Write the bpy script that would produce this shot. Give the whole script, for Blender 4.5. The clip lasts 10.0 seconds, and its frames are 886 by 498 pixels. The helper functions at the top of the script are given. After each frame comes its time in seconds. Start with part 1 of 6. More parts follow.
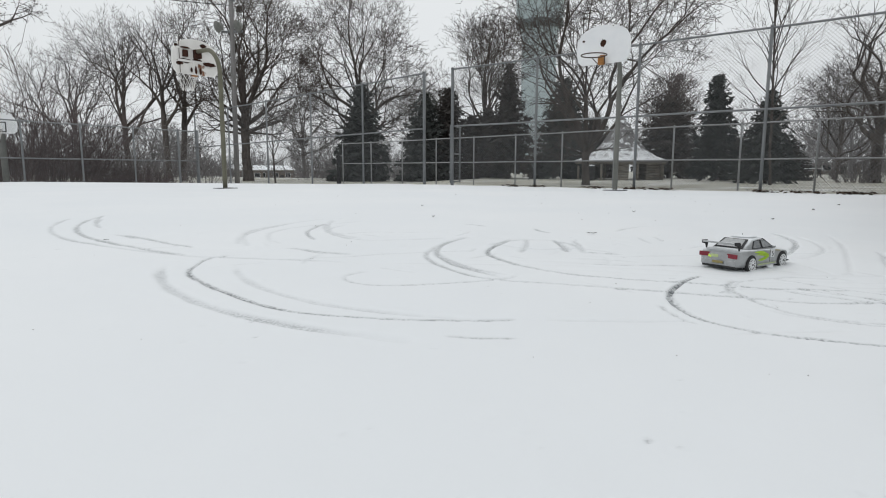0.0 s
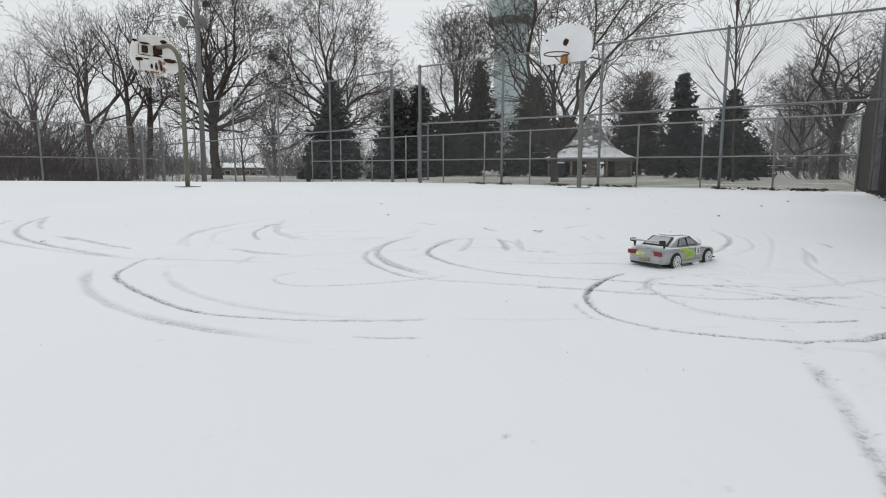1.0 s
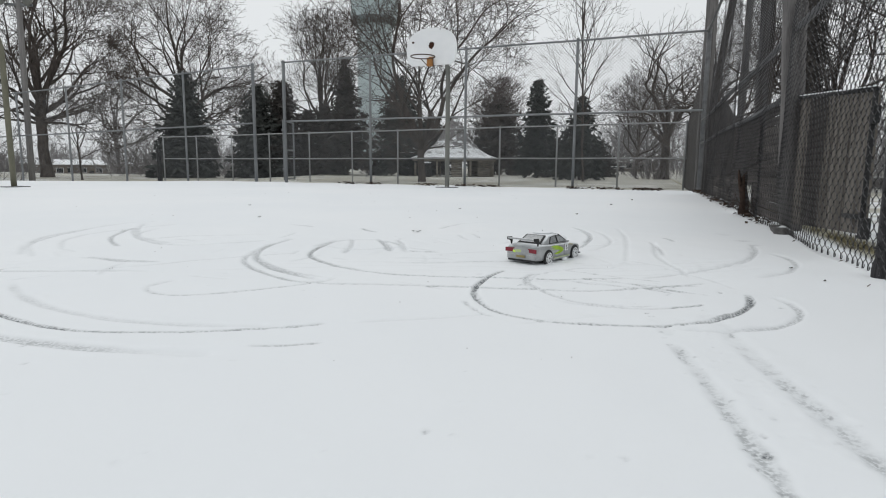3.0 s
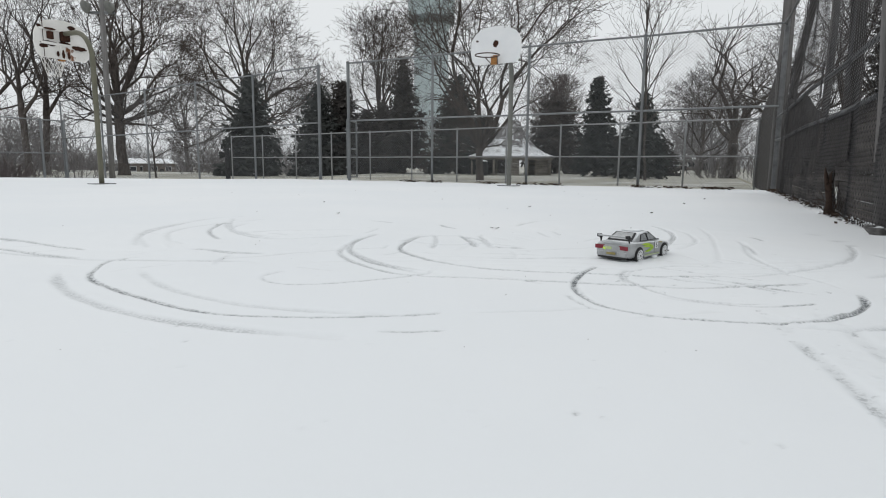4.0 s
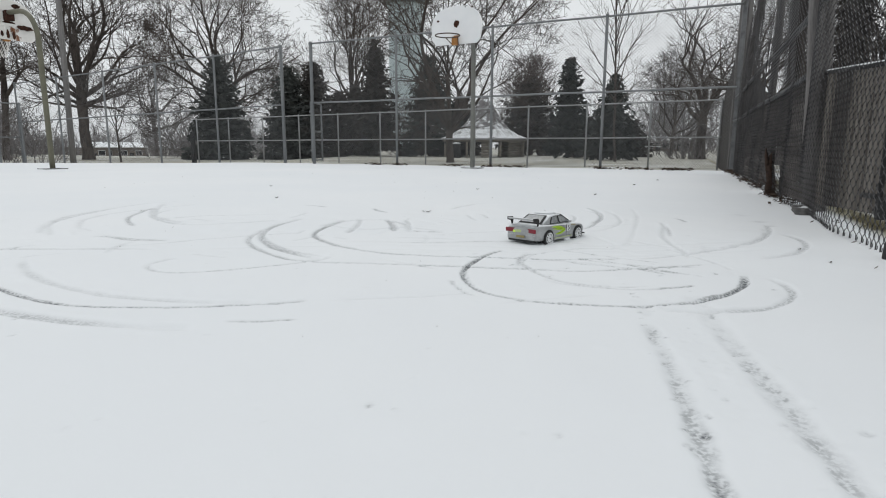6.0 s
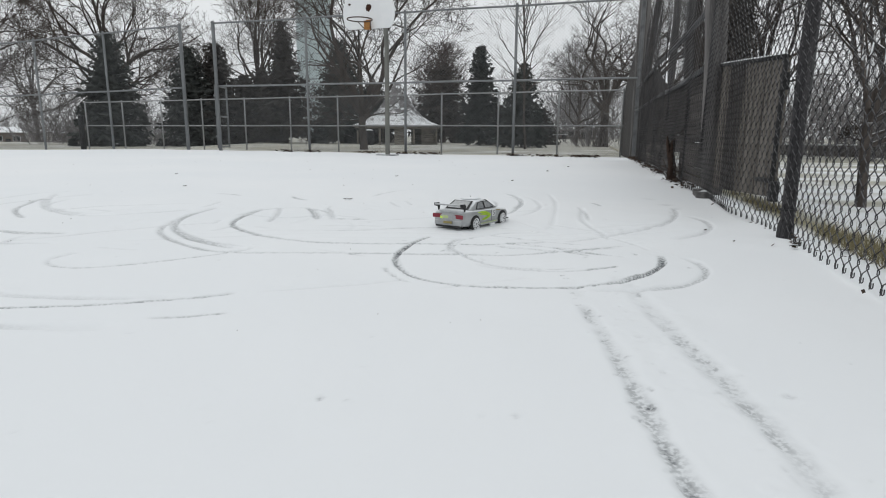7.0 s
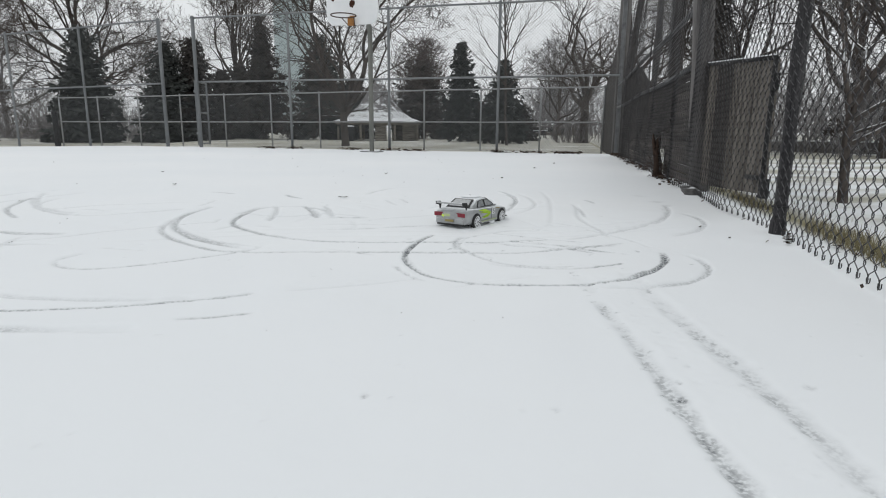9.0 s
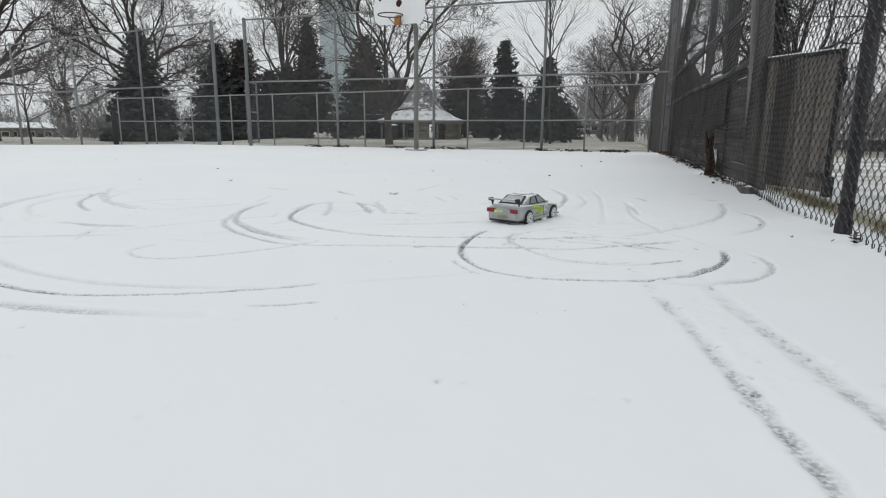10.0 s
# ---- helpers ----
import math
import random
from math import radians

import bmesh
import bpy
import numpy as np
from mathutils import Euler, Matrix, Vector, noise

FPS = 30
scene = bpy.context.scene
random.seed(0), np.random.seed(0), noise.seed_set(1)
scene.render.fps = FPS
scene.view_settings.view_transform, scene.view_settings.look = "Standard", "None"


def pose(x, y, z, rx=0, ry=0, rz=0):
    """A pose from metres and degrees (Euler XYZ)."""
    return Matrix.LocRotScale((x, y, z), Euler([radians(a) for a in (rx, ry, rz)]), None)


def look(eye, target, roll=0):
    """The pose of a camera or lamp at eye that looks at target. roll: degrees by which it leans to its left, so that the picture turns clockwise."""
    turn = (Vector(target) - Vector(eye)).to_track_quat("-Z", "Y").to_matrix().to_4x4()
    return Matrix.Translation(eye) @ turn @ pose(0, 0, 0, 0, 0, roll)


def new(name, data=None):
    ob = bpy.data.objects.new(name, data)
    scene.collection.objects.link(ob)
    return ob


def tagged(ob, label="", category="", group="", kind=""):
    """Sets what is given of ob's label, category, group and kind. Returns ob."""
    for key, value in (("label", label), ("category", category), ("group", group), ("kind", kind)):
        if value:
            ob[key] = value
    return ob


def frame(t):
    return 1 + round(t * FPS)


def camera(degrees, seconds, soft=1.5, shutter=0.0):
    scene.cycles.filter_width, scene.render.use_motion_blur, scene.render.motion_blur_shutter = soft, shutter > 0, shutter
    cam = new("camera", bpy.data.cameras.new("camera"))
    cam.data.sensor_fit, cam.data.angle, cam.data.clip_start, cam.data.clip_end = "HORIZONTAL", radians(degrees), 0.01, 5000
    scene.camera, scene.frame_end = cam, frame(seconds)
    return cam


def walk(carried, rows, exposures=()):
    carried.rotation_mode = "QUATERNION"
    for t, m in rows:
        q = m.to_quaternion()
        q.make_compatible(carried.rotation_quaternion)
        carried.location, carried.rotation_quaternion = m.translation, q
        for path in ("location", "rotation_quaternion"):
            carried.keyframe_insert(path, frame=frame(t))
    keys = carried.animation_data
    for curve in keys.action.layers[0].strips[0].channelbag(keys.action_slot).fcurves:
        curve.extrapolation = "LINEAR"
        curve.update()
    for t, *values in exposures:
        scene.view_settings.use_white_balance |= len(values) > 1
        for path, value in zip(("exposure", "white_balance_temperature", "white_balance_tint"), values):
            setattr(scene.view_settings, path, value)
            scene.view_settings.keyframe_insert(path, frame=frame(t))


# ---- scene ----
cam = camera(74.7, 10.0, soft=1.05)
PATH = [
    (0, (-0.007, 0.026, 0.399), (-0.331, 1.982, 0.13), 0.2),
    (0.5, (0.042, 0.02, 0.401), (-0.276, 1.976, 0.128), 0.1),
    (1, (0.166, 0.026, 0.413), (-0.072, 1.992, 0.135), 0.1),
    (1.5, (0.188, 0.029, 0.419), (0.152, 2.009, 0.14), 0.2),
    (2, (0.181, 0.031, 0.419), (0.271, 2.009, 0.139), 0.4),
    (2.5, (0.17, 0.02, 0.427), (0.357, 1.991, 0.147), 0.3),
    (2.7, (0.155, 0.015, 0.426), (0.37, 1.984, 0.147), 0.5),
    (3.8, (-0.083, -0.068, 0.428), (0.058, 1.908, 0.149), 0.5),
    (4, (-0.083, -0.056, 0.419), (-0.051, 1.924, 0.134), 0.5),
    (4.5, (-0.037, -0.036, 0.425), (-0.202, 1.934, 0.122), 0.2),
    (5, (0.061, -0.005, 0.428), (-0.14, 1.961, 0.119), 0.1),
    (5.5, (0.178, -0.002, 0.428), (0.027, 1.968, 0.117), 0.1),
    (6, (0.235, -0.025, 0.422), (0.339, 1.942, 0.079), 0.2),
    (6.2, (0.233, -0.019, 0.417), (0.444, 1.939, 0.065), 0.3),
    (7.3, (0.168, -0.001, 0.415), (0.577, 1.917, 0.026), 0.4),
    (7.5, (0.171, 0.001, 0.415), (0.589, 1.918, 0.025), 0.3),
    (8, (0.164, 0.002, 0.424), (0.607, 1.912, 0.026), 0.3),
    (8.5, (0.131, -0.007, 0.427), (0.589, 1.899, 0.031), 0.4),
    (9, (0.077, -0.009, 0.428), (0.537, 1.897, 0.032), 0.5),
    (9.5, (0.031, -0.011, 0.419), (0.449, 1.904, 0.023), 0.5),
    (10, (0.018, -0.025, 0.418), (0.342, 1.908, 0.017), 0.4),
]
walk(cam, [(t, look(eye, target, roll)) for t, eye, target, roll in PATH])

# ---------------------------------------------------------------- light
SUN_TURN, SUN_RISE = 20.0, 58.0   # degrees: bearing from +y towards -x, height
world = bpy.data.worlds.new("overcast_sky")
scene.world = world
world.use_nodes = True
wn, wl = world.node_tree.nodes, world.node_tree.links
wn.clear()
sky = wn.new("ShaderNodeTexSky")
sky.sky_type, sky.sun_disc = "NISHITA", False
sky.sun_elevation, sky.sun_rotation = radians(SUN_RISE), radians(-SUN_TURN)
sky.air_density, sky.dust_density, sky.ozone_density = 1.5, 6.0, 1.0
pale = wn.new("ShaderNodeHueSaturation")
pale.inputs["Saturation"].default_value = 0.12
wl.new(sky.outputs["Color"], pale.inputs["Color"])
veil = wn.new("ShaderNodeBackground")
veil.inputs["Color"].default_value = (0.735, 0.765, 0.785, 1)
veil.inputs["Strength"].default_value = 0.94
clear = wn.new("ShaderNodeBackground")
clear.inputs["Strength"].default_value = 0.012
wl.new(pale.outputs["Color"], clear.inputs["Color"])
both = wn.new("ShaderNodeAddShader")
wl.new(veil.outputs[0], both.inputs[0])
wl.new(clear.outputs[0], both.inputs[1])
wout = wn.new("ShaderNodeOutputWorld")
wl.new(both.outputs[0], wout.inputs["Surface"])
sun = new("sun", bpy.data.lights.new("sun", "SUN"))
sun.data.energy, sun.data.angle, sun.data.color = 0.3, radians(40), (1.0, 0.985, 0.96)
sun.matrix_world = look((0, 0, 50), (50 * math.sin(radians(SUN_TURN)) / math.tan(radians(SUN_RISE)),
                                     -50 * math.cos(radians(SUN_TURN)) / math.tan(radians(SUN_RISE)), 0))


# ---------------------------------------------------------------- materials
def nodes_of(name):
    m = bpy.data.materials.new(name)
    m.use_nodes = True
    n, l = m.node_tree.nodes, m.node_tree.links
    return m, n, l, n["Principled BSDF"]


def math_node(n, l, op, a, b=None, c=None, clamp=False):
    k = n.new("ShaderNodeMath")
    k.operation, k.use_clamp = op, clamp
    for i, v in enumerate((a, b, c)):
        if v is None:
            continue
        if isinstance(v, (int, float)):
            k.inputs[i].default_value = v
        else:
            l.new(v, k.inputs[i])
    return k.outputs[0]


def ramp_node(n, l, v, lo, hi, to0=0.0, to1=1.0):
    k = n.new("ShaderNodeMapRange")
    k.interpolation_type = "SMOOTHSTEP"
    l.new(v, k.inputs["Value"])
    for key, x in (("From Min", lo), ("From Max", hi), ("To Min", to0), ("To Max", to1)):
        k.inputs[key].default_value = x
    return k.outputs["Result"]


def mix_node(n, l, fac, a, b):
    k = n.new("ShaderNodeMix")
    k.data_type = "RGBA"
    if isinstance(fac, (int, float)):
        k.inputs[0].default_value = fac
    else:
        l.new(fac, k.inputs[0])
    for i, v in ((6, a), (7, b)):
        if isinstance(v, tuple):
            k.inputs[i].default_value = (*v, 1)
        else:
            l.new(v, k.inputs[i])
    return k.outputs[2]


def noise_node(n, l, vec, scale, detail=4.0, rough=0.55):
    k = n.new("ShaderNodeTexNoise")
    k.inputs["Scale"].default_value, k.inputs["Detail"].default_value = scale, detail
    k.inputs["Roughness"].default_value = rough
    l.new(vec, k.inputs["Vector"])
    return k.outputs["Fac"]


SNOW = (0.86, 0.88, 0.895)


def surface(name, a, b, scale=8.0, rough=0.7, metal=0.0, bump=0.2, fine=90.0, snow=0.0, stretch=(1, 1, 1), third=None, patch=0.62, spec=0.5):
    """A worn surface: two colours mixed by noise, a third in patches, fine relief, and settled snow on faces that look
    up; far twigs take more of that white as haze.
    """
    m, n, l, p = nodes_of(name)
    geo, tex = n.new("ShaderNodeNewGeometry"), n.new("ShaderNodeTexCoord")
    mp = n.new("ShaderNodeMapping")
    mp.inputs["Scale"].default_value = stretch
    l.new(tex.outputs["Object"], mp.inputs["Vector"])
    v = mp.outputs["Vector"]
    info = n.new("ShaderNodeObjectInfo")
    coarse, grain = noise_node(n, l, v, scale), noise_node(n, l, v, fine, 3.0)
    f = math_node(n, l, "ADD", math_node(n, l, "MULTIPLY", coarse, 0.7), math_node(n, l, "MULTIPLY", grain, 0.3))
    f = math_node(n, l, "ADD", f, math_node(n, l, "MULTIPLY", math_node(n, l, "SUBTRACT", info.outputs["Random"], 0.5), 0.1))
    col = mix_node(n, l, ramp_node(n, l, f, 0.3, 0.7), a, b)
    if third:
        spot = noise_node(n, l, v, scale * 0.6, 5.0, 0.65)
        col = mix_node(n, l, ramp_node(n, l, spot, patch, patch + 0.06), col, third)
    rgh = math_node(n, l, "ADD", rough - 0.1, math_node(n, l, "MULTIPLY", coarse, 0.2), clamp=True)
    if snow > 0:
        sep = n.new("ShaderNodeSeparateXYZ")
        l.new(geo.outputs["Normal"], sep.inputs[0])
        up = math_node(n, l, "ADD", sep.outputs["Z"], math_node(n, l, "MULTIPLY", math_node(n, l, "SUBTRACT", noise_node(n, l, tex.outputs["Object"], 3.5), 0.5), 1.6))
        lay = ramp_node(n, l, up, 1.15 - snow, 1.45 - snow)
        col = mix_node(n, l, lay, col, SNOW)
    l.new(col, p.inputs["Base Color"])
    l.new(rgh, p.inputs["Roughness"])
    p.inputs["Metallic"].default_value = metal
    p.inputs["Specular IOR Level"].default_value = spec
    if bump:
        bp = n.new("ShaderNodeBump")
        bp.inputs["Strength"].default_value, bp.inputs["Distance"].default_value = bump, 0.01
        l.new(f, bp.inputs["Height"])
        l.new(bp.outputs[0], p.inputs["Normal"])
    return m


FRONT_N = Vector((0.488, 0.873, 0))     # out of the court through the far fence
RIGHT_N = Vector((0.901, -0.433, 0))    # out through the side fence
LEFT_N = Vector((-0.912, 0.41, 0))
CORNER = Vector((6.33, 10.92, 0))
GATE_R = Vector((-2.36, 15.75, 0))
GATE_L = Vector((-3.24, 16.27, 0))
SIDE_0 = Vector((2.09, 2.09, 0))
LEFT_0 = Vector((-13.95, 22.3, 0))


def snow_ground():
    m, n, l, p = nodes_of("snow_on_asphalt_and_grass")
    geo = n.new("ShaderNodeNewGeometry")
    pos = geo.outputs["Position"]

    def beyond(normal, origin):
        k = n.new("ShaderNodeVectorMath")
        k.operation = "DOT_PRODUCT"
        l.new(pos, k.inputs[0])
        k.inputs[1].default_value = normal
        return math_node(n, l, "SUBTRACT", k.outputs["Value"], normal.dot(origin))
    f, r, e = beyond(FRONT_N, GATE_R), beyond(RIGHT_N, SIDE_0), beyond(LEFT_N, LEFT_0)
    lumps, grain, wide = noise_node(n, l, pos, 5.0, 5.0), noise_node(n, l, pos, 140.0, 3.0), noise_node(n, l, pos, 0.35, 4.0)
    # snow: faint blue-grey mottling
    col = mix_node(n, l, ramp_node(n, l, wide, 0.35, 0.7), (0.835, 0.855, 0.872), (0.870, 0.883, 0.893))
    # slush and asphalt in the wheel tracks, with groove shade put into the grey
    wear_shade = n.new("ShaderNodeAttribute")
    wear_shade.attribute_name = "wear_shade"
    speck = noise_node(n, l, pos, 115.0, 2.0, 0.5)
    grit = math_node(n, l, "MULTIPLY", math_node(n, l, "SUBTRACT", ramp_node(n, l, speck, 0.34, 0.66), 0.5), ramp_node(n, l, wear_shade.outputs["Fac"], 0.05, 0.40, 0.15, 1.1))
    w = math_node(n, l, "MULTIPLY", wear_shade.outputs["Fac"], math_node(n, l, "ADD", grit, 1.0), clamp=True)
    col = mix_node(n, l, ramp_node(n, l, w, 0.0, 0.5), col, (0.50, 0.515, 0.525))
    col = mix_node(n, l, ramp_node(n, l, w, 0.45, 1.0), col, (0.15, 0.16, 0.17))
    # grass through thin snow, outside the fences
    mp = n.new("ShaderNodeMapping")
    mp.inputs["Rotation"].default_value = (0, 0, radians(29))
    mp.inputs["Scale"].default_value = (0.25, 1.0, 1.0)
    l.new(pos, mp.inputs["Vector"])
    blade = noise_node(n, l, pos, 38.0, 5.0, 0.7)
    band = noise_node(n, l, mp.outputs["Vector"], 1.1, 6.0, 0.65)
    turf = mix_node(n, l, ramp_node(n, l, blade, 0.35, 0.65), (0.16, 0.135, 0.075), (0.36, 0.33, 0.19))
    out_f = math_node(n, l, "MULTIPLY", ramp_node(n, l, f, 0.35, 1.2), ramp_node(n, l, band, 0.30, 0.56))
    out_f = math_node(n, l, "MULTIPLY", out_f, ramp_node(n, l, blade, 0.25, 0.6, 0.4, 0.85))
    strip = math_node(n, l, "MULTIPLY", ramp_node(n, l, r, 0.10, 0.22), ramp_node(n, l, r, 0.48, 0.26))
    strip = math_node(n, l, "MULTIPLY", strip, ramp_node(n, l, blade, 0.3, 0.5))
    far_r = math_node(n, l, "MULTIPLY", ramp_node(n, l, r, 0.4, 1.0), ramp_node(n, l, band, 0.40, 0.60, 0.0, 0.7))
    out_r = math_node(n, l, "MAXIMUM", strip, far_r)
    out_l = math_node(n, l, "MULTIPLY", ramp_node(n, l, e, 0.2, 1.0), ramp_node(n, l, band, 0.45, 0.65, 0.0, 0.6))
    g = math_node(n, l, "MAXIMUM", math_node(n, l, "MAXIMUM", out_f, out_r), out_l, clamp=True)
    col = mix_node(n, l, g, col, turf)
    l.new(col, p.inputs["Base Color"])
    p.inputs["Roughness"].default_value = 0.62
    p.inputs["Specular IOR Level"].default_value = 0.08
    bp = n.new("ShaderNodeBump")
    bp.inputs["Strength"].default_value, bp.inputs["Distance"].default_value = 0.12, 0.012
    hgt = math_node(n, l, "ADD", math_node(n, l, "MULTIPLY", lumps, 0.9), math_node(n, l, "MULTIPLY", grain, 0.10))
    hgt = math_node(n, l, "ADD", hgt, math_node(n, l, "MULTIPLY", math_node(n, l, "MULTIPLY", speck, wear_shade.outputs["Fac"]), 0.45))
    l.new(hgt, bp.inputs["Height"])
    l.new(bp.outputs[0], p.inputs["Normal"])
    return m


M_GROUND = snow_ground()
M_BARK = surface("dark_bark", (0.052, 0.045, 0.041), (0.132, 0.113, 0.101), 5, 0.9, bump=0.6, fine=40, snow=0.42, stretch=(1, 1, 0.35), spec=0.2)
M_BARK_SNOWY = surface("dark_bark_with_snow_on_top", (0.045, 0.039, 0.036), (0.12, 0.103, 0.092), 14, 0.9, bump=0.5, fine=60, snow=0.62, stretch=(1, 1, 0.35), spec=0.2)
M_TWIG = surface("grey_brown_twigs", (0.062, 0.053, 0.049), (0.132, 0.113, 0.104), 2, 0.9, bump=0, snow=0.10, spec=0.2)
# far twigs: haze put into the colour, paler grey and extra snow white
M_TWIG_HAZED = surface("haze_paled_twigs", (0.15, 0.143, 0.145), (0.25, 0.24, 0.24), 0.6, 0.9, bump=0, snow=0.36, spec=0.2)
# half-paled copy of the twigs: thin haze put into the colour farther off
M_TWIG_HALF_HAZED = surface("twigs_half_paled_by_haze", (0.095, 0.086, 0.085), (0.165, 0.152, 0.150), 1.5, 0.9, bump=0, snow=0.20, spec=0.2)
# brush farther back, its grey-brown lightened and whitened to imitate haze
M_BRUSH_HAZED = surface("haze_paled_grey_brown_brush", (0.12, 0.107, 0.105), (0.22, 0.20, 0.195), 1.5, 0.9, bump=0, snow=0.36, spec=0.2)
M_BRUSH = surface("red_brown_brush", (0.080, 0.062, 0.060), (0.155, 0.125, 0.12), 1.5, 0.9, bump=0, snow=0.10, spec=0.2)
M_NEEDLE = surface("spruce_needles", (0.042, 0.046, 0.044), (0.10, 0.107, 0.100), 1.6, 0.85, bump=0, snow=0.05, spec=0.2)
M_NEEDLE_RED = surface("dull_needles", (0.050, 0.046, 0.043), (0.112, 0.103, 0.095), 1.6, 0.85, bump=0, snow=0.05, spec=0.2)
M_GALV_PALE = surface("pale_galvanised_steel", (0.26, 0.265, 0.27), (0.38, 0.385, 0.39), 6, 0.55, 0.40, bump=0.05, stretch=(1, 1, 0.3))
M_GALV = surface("galvanised_steel", (0.155, 0.163, 0.168), (0.25, 0.258, 0.262), 6, 0.55, 0.45, bump=0.05, snow=0.0, stretch=(1, 1, 0.3))
M_WIRE = surface("dull_fence_wire", (0.10, 0.105, 0.11), (0.19, 0.195, 0.20), 9, 0.55, 0.5, bump=0)
M_WIRE_DARK = surface("weathered_fence_wire", (0.028, 0.027, 0.029), (0.105, 0.102, 0.103), 18, 0.45, 0.45, bump=0, spec=0.4)
M_WIRE_BLACK = surface("grimy_black_wire", (0.040, 0.038, 0.039), (0.11, 0.106, 0.106), 9, 0.6, 0.3, bump=0, spec=0.3)
M_PIPE_OLD = surface("old_dark_pipe", (0.075, 0.077, 0.08), (0.16, 0.162, 0.165), 8, 0.6, 0.35, bump=0.1, snow=0.30)
M_OLIVE = surface("olive_pole_paint", (0.105, 0.102, 0.07), (0.165, 0.158, 0.112), 7, 0.6, bump=0.1, third=(0.19, 0.10, 0.05), patch=0.68, stretch=(1, 1, 0.4))
M_GREYPOLE = surface("grey_pole_paint", (0.115, 0.12, 0.108), (0.19, 0.19, 0.172), 7, 0.6, bump=0.1, stretch=(1, 1, 0.4))
M_BOARD = surface("white_board_enamel", (0.80, 0.81, 0.82), (0.87, 0.87, 0.87), 3, 0.4, bump=0.04)
M_BOARD_BACK = surface("rust_stained_board_back", (0.72, 0.70, 0.66), (0.84, 0.82, 0.79), 4, 0.6, bump=0.1, third=(0.22, 0.09, 0.04), patch=0.63)
M_RUST = surface("flaking_rust", (0.022, 0.011, 0.009), (0.075, 0.032, 0.02), 22, 0.9, bump=0.5, spec=0.2)
M_ORANGE = surface("rusty_orange_steel", (0.28, 0.11, 0.03), (0.42, 0.20, 0.055), 30, 0.75, bump=0.3, third=(0.12, 0.05, 0.03), patch=0.6)
M_DARKSTEEL = surface("dark_rusty_rim", (0.05, 0.035, 0.03), (0.12, 0.075, 0.055), 20, 0.7, 0.3, bump=0.2)
M_NET = surface("frayed_white_net", (0.62, 0.60, 0.57), (0.78, 0.77, 0.75), 20, 0.9, bump=0)
M_WOOD = surface("weathered_grey_pole_wood", (0.014, 0.014, 0.016), (0.075, 0.072, 0.075), 9, 0.85, bump=1.0, fine=70, stretch=(5, 5, 0.22), third=(0.15, 0.148, 0.15), patch=0.66, spec=0.2)
M_WOOD_MID = surface("mid_grey_pole_wood", (0.06, 0.056, 0.056), (0.17, 0.162, 0.158), 6, 0.85, bump=0.6, fine=60, stretch=(3, 3, 0.25), spec=0.2)
M_WOOD_BROWN = surface("dark_brown_pole_wood", (0.026, 0.022, 0.021), (0.085, 0.074, 0.068), 6, 0.85, bump=0.6, fine=60, stretch=(3, 3, 0.25), spec=0.2)
M_WOOD_PALE = surface("pale_grey_pole_wood", (0.10, 0.094, 0.092), (0.21, 0.198, 0.192), 6, 0.85, bump=0.6, fine=60, stretch=(3, 3, 0.25), spec=0.2)
M_MAST = surface("grey_mast_wood", (0.16, 0.155, 0.15), (0.26, 0.25, 0.245), 5, 0.85, bump=0.4, fine=60, stretch=(3, 3, 0.25), spec=0.2)
M_PLY_DARK = surface("dark_stained_panel", (0.018, 0.016, 0.015), (0.062, 0.056, 0.052), 7, 0.9, bump=0.5, fine=70, stretch=(2.5, 1, 0.2), spec=0.2)
M_PLY = surface("grey_brown_weathered_panel", (0.060, 0.053, 0.046), (0.20, 0.182, 0.162), 7, 0.9, bump=0.6, fine=70, stretch=(2.5, 1, 0.2), third=(0.05, 0.043, 0.038), patch=0.6, spec=0.2)
M_PLANK = surface("dark_weathered_boards", (0.045, 0.041, 0.040), (0.15, 0.136, 0.128), 4, 0.9, bump=0.5, fine=70, stretch=(0.3, 1, 3), spec=0.2)
M_SCREEN = surface("dark_wind_screen", (0.030, 0.027, 0.027), (0.075, 0.068, 0.065), 5, 0.95, bump=0.3, spec=0.2)
# teal tower paint, with the haze of its distance lightened into the colour
M_TOWER_HAZED = surface("teal_tower_paint_paled_by_haze", (0.42, 0.50, 0.515), (0.52, 0.60, 0.615), 0.12, 0.6, bump=0.0, stretch=(1, 1, 0.15))
# darker copy of the tower paint: shade under the tank put into colour
M_TOWER_SHADE = surface("grey_teal_painted_shade", (0.13, 0.155, 0.16), (0.18, 0.21, 0.215), 0.2, 0.6, bump=0.0)
M_SNOW = surface("packed_snow", (0.82, 0.845, 0.865), (0.88, 0.895, 0.91), 4, 0.7, bump=0.3, fine=40)
M_LOG = surface("grey_brown_logs", (0.18, 0.16, 0.135), (0.36, 0.33, 0.285), 4, 0.9, bump=0.4, stretch=(0.4, 0.4, 2), spec=0.2)
M_SHINGLE = surface("snowy_shingles", (0.13, 0.125, 0.125), (0.26, 0.25, 0.25), 9, 0.9, bump=0.4, snow=0.62)
M_BRICK = surface("tan_house_siding", (0.13, 0.11, 0.095), (0.22, 0.19, 0.165), 3, 0.9, bump=0.2)
M_GLASS_DARK = surface("dark_window", (0.02, 0.022, 0.025), (0.05, 0.055, 0.06), 2, 0.15, bump=0)
M_GLASS_SNOW = surface("snow_filmed_window", (0.20, 0.21, 0.215), (0.42, 0.43, 0.435), 35, 0.4, bump=0.05, fine=150)
M_LEAF = surface("dead_brown_leaf", (0.035, 0.025, 0.020), (0.11, 0.075, 0.053), 30, 0.9, bump=0.3, spec=0.2)
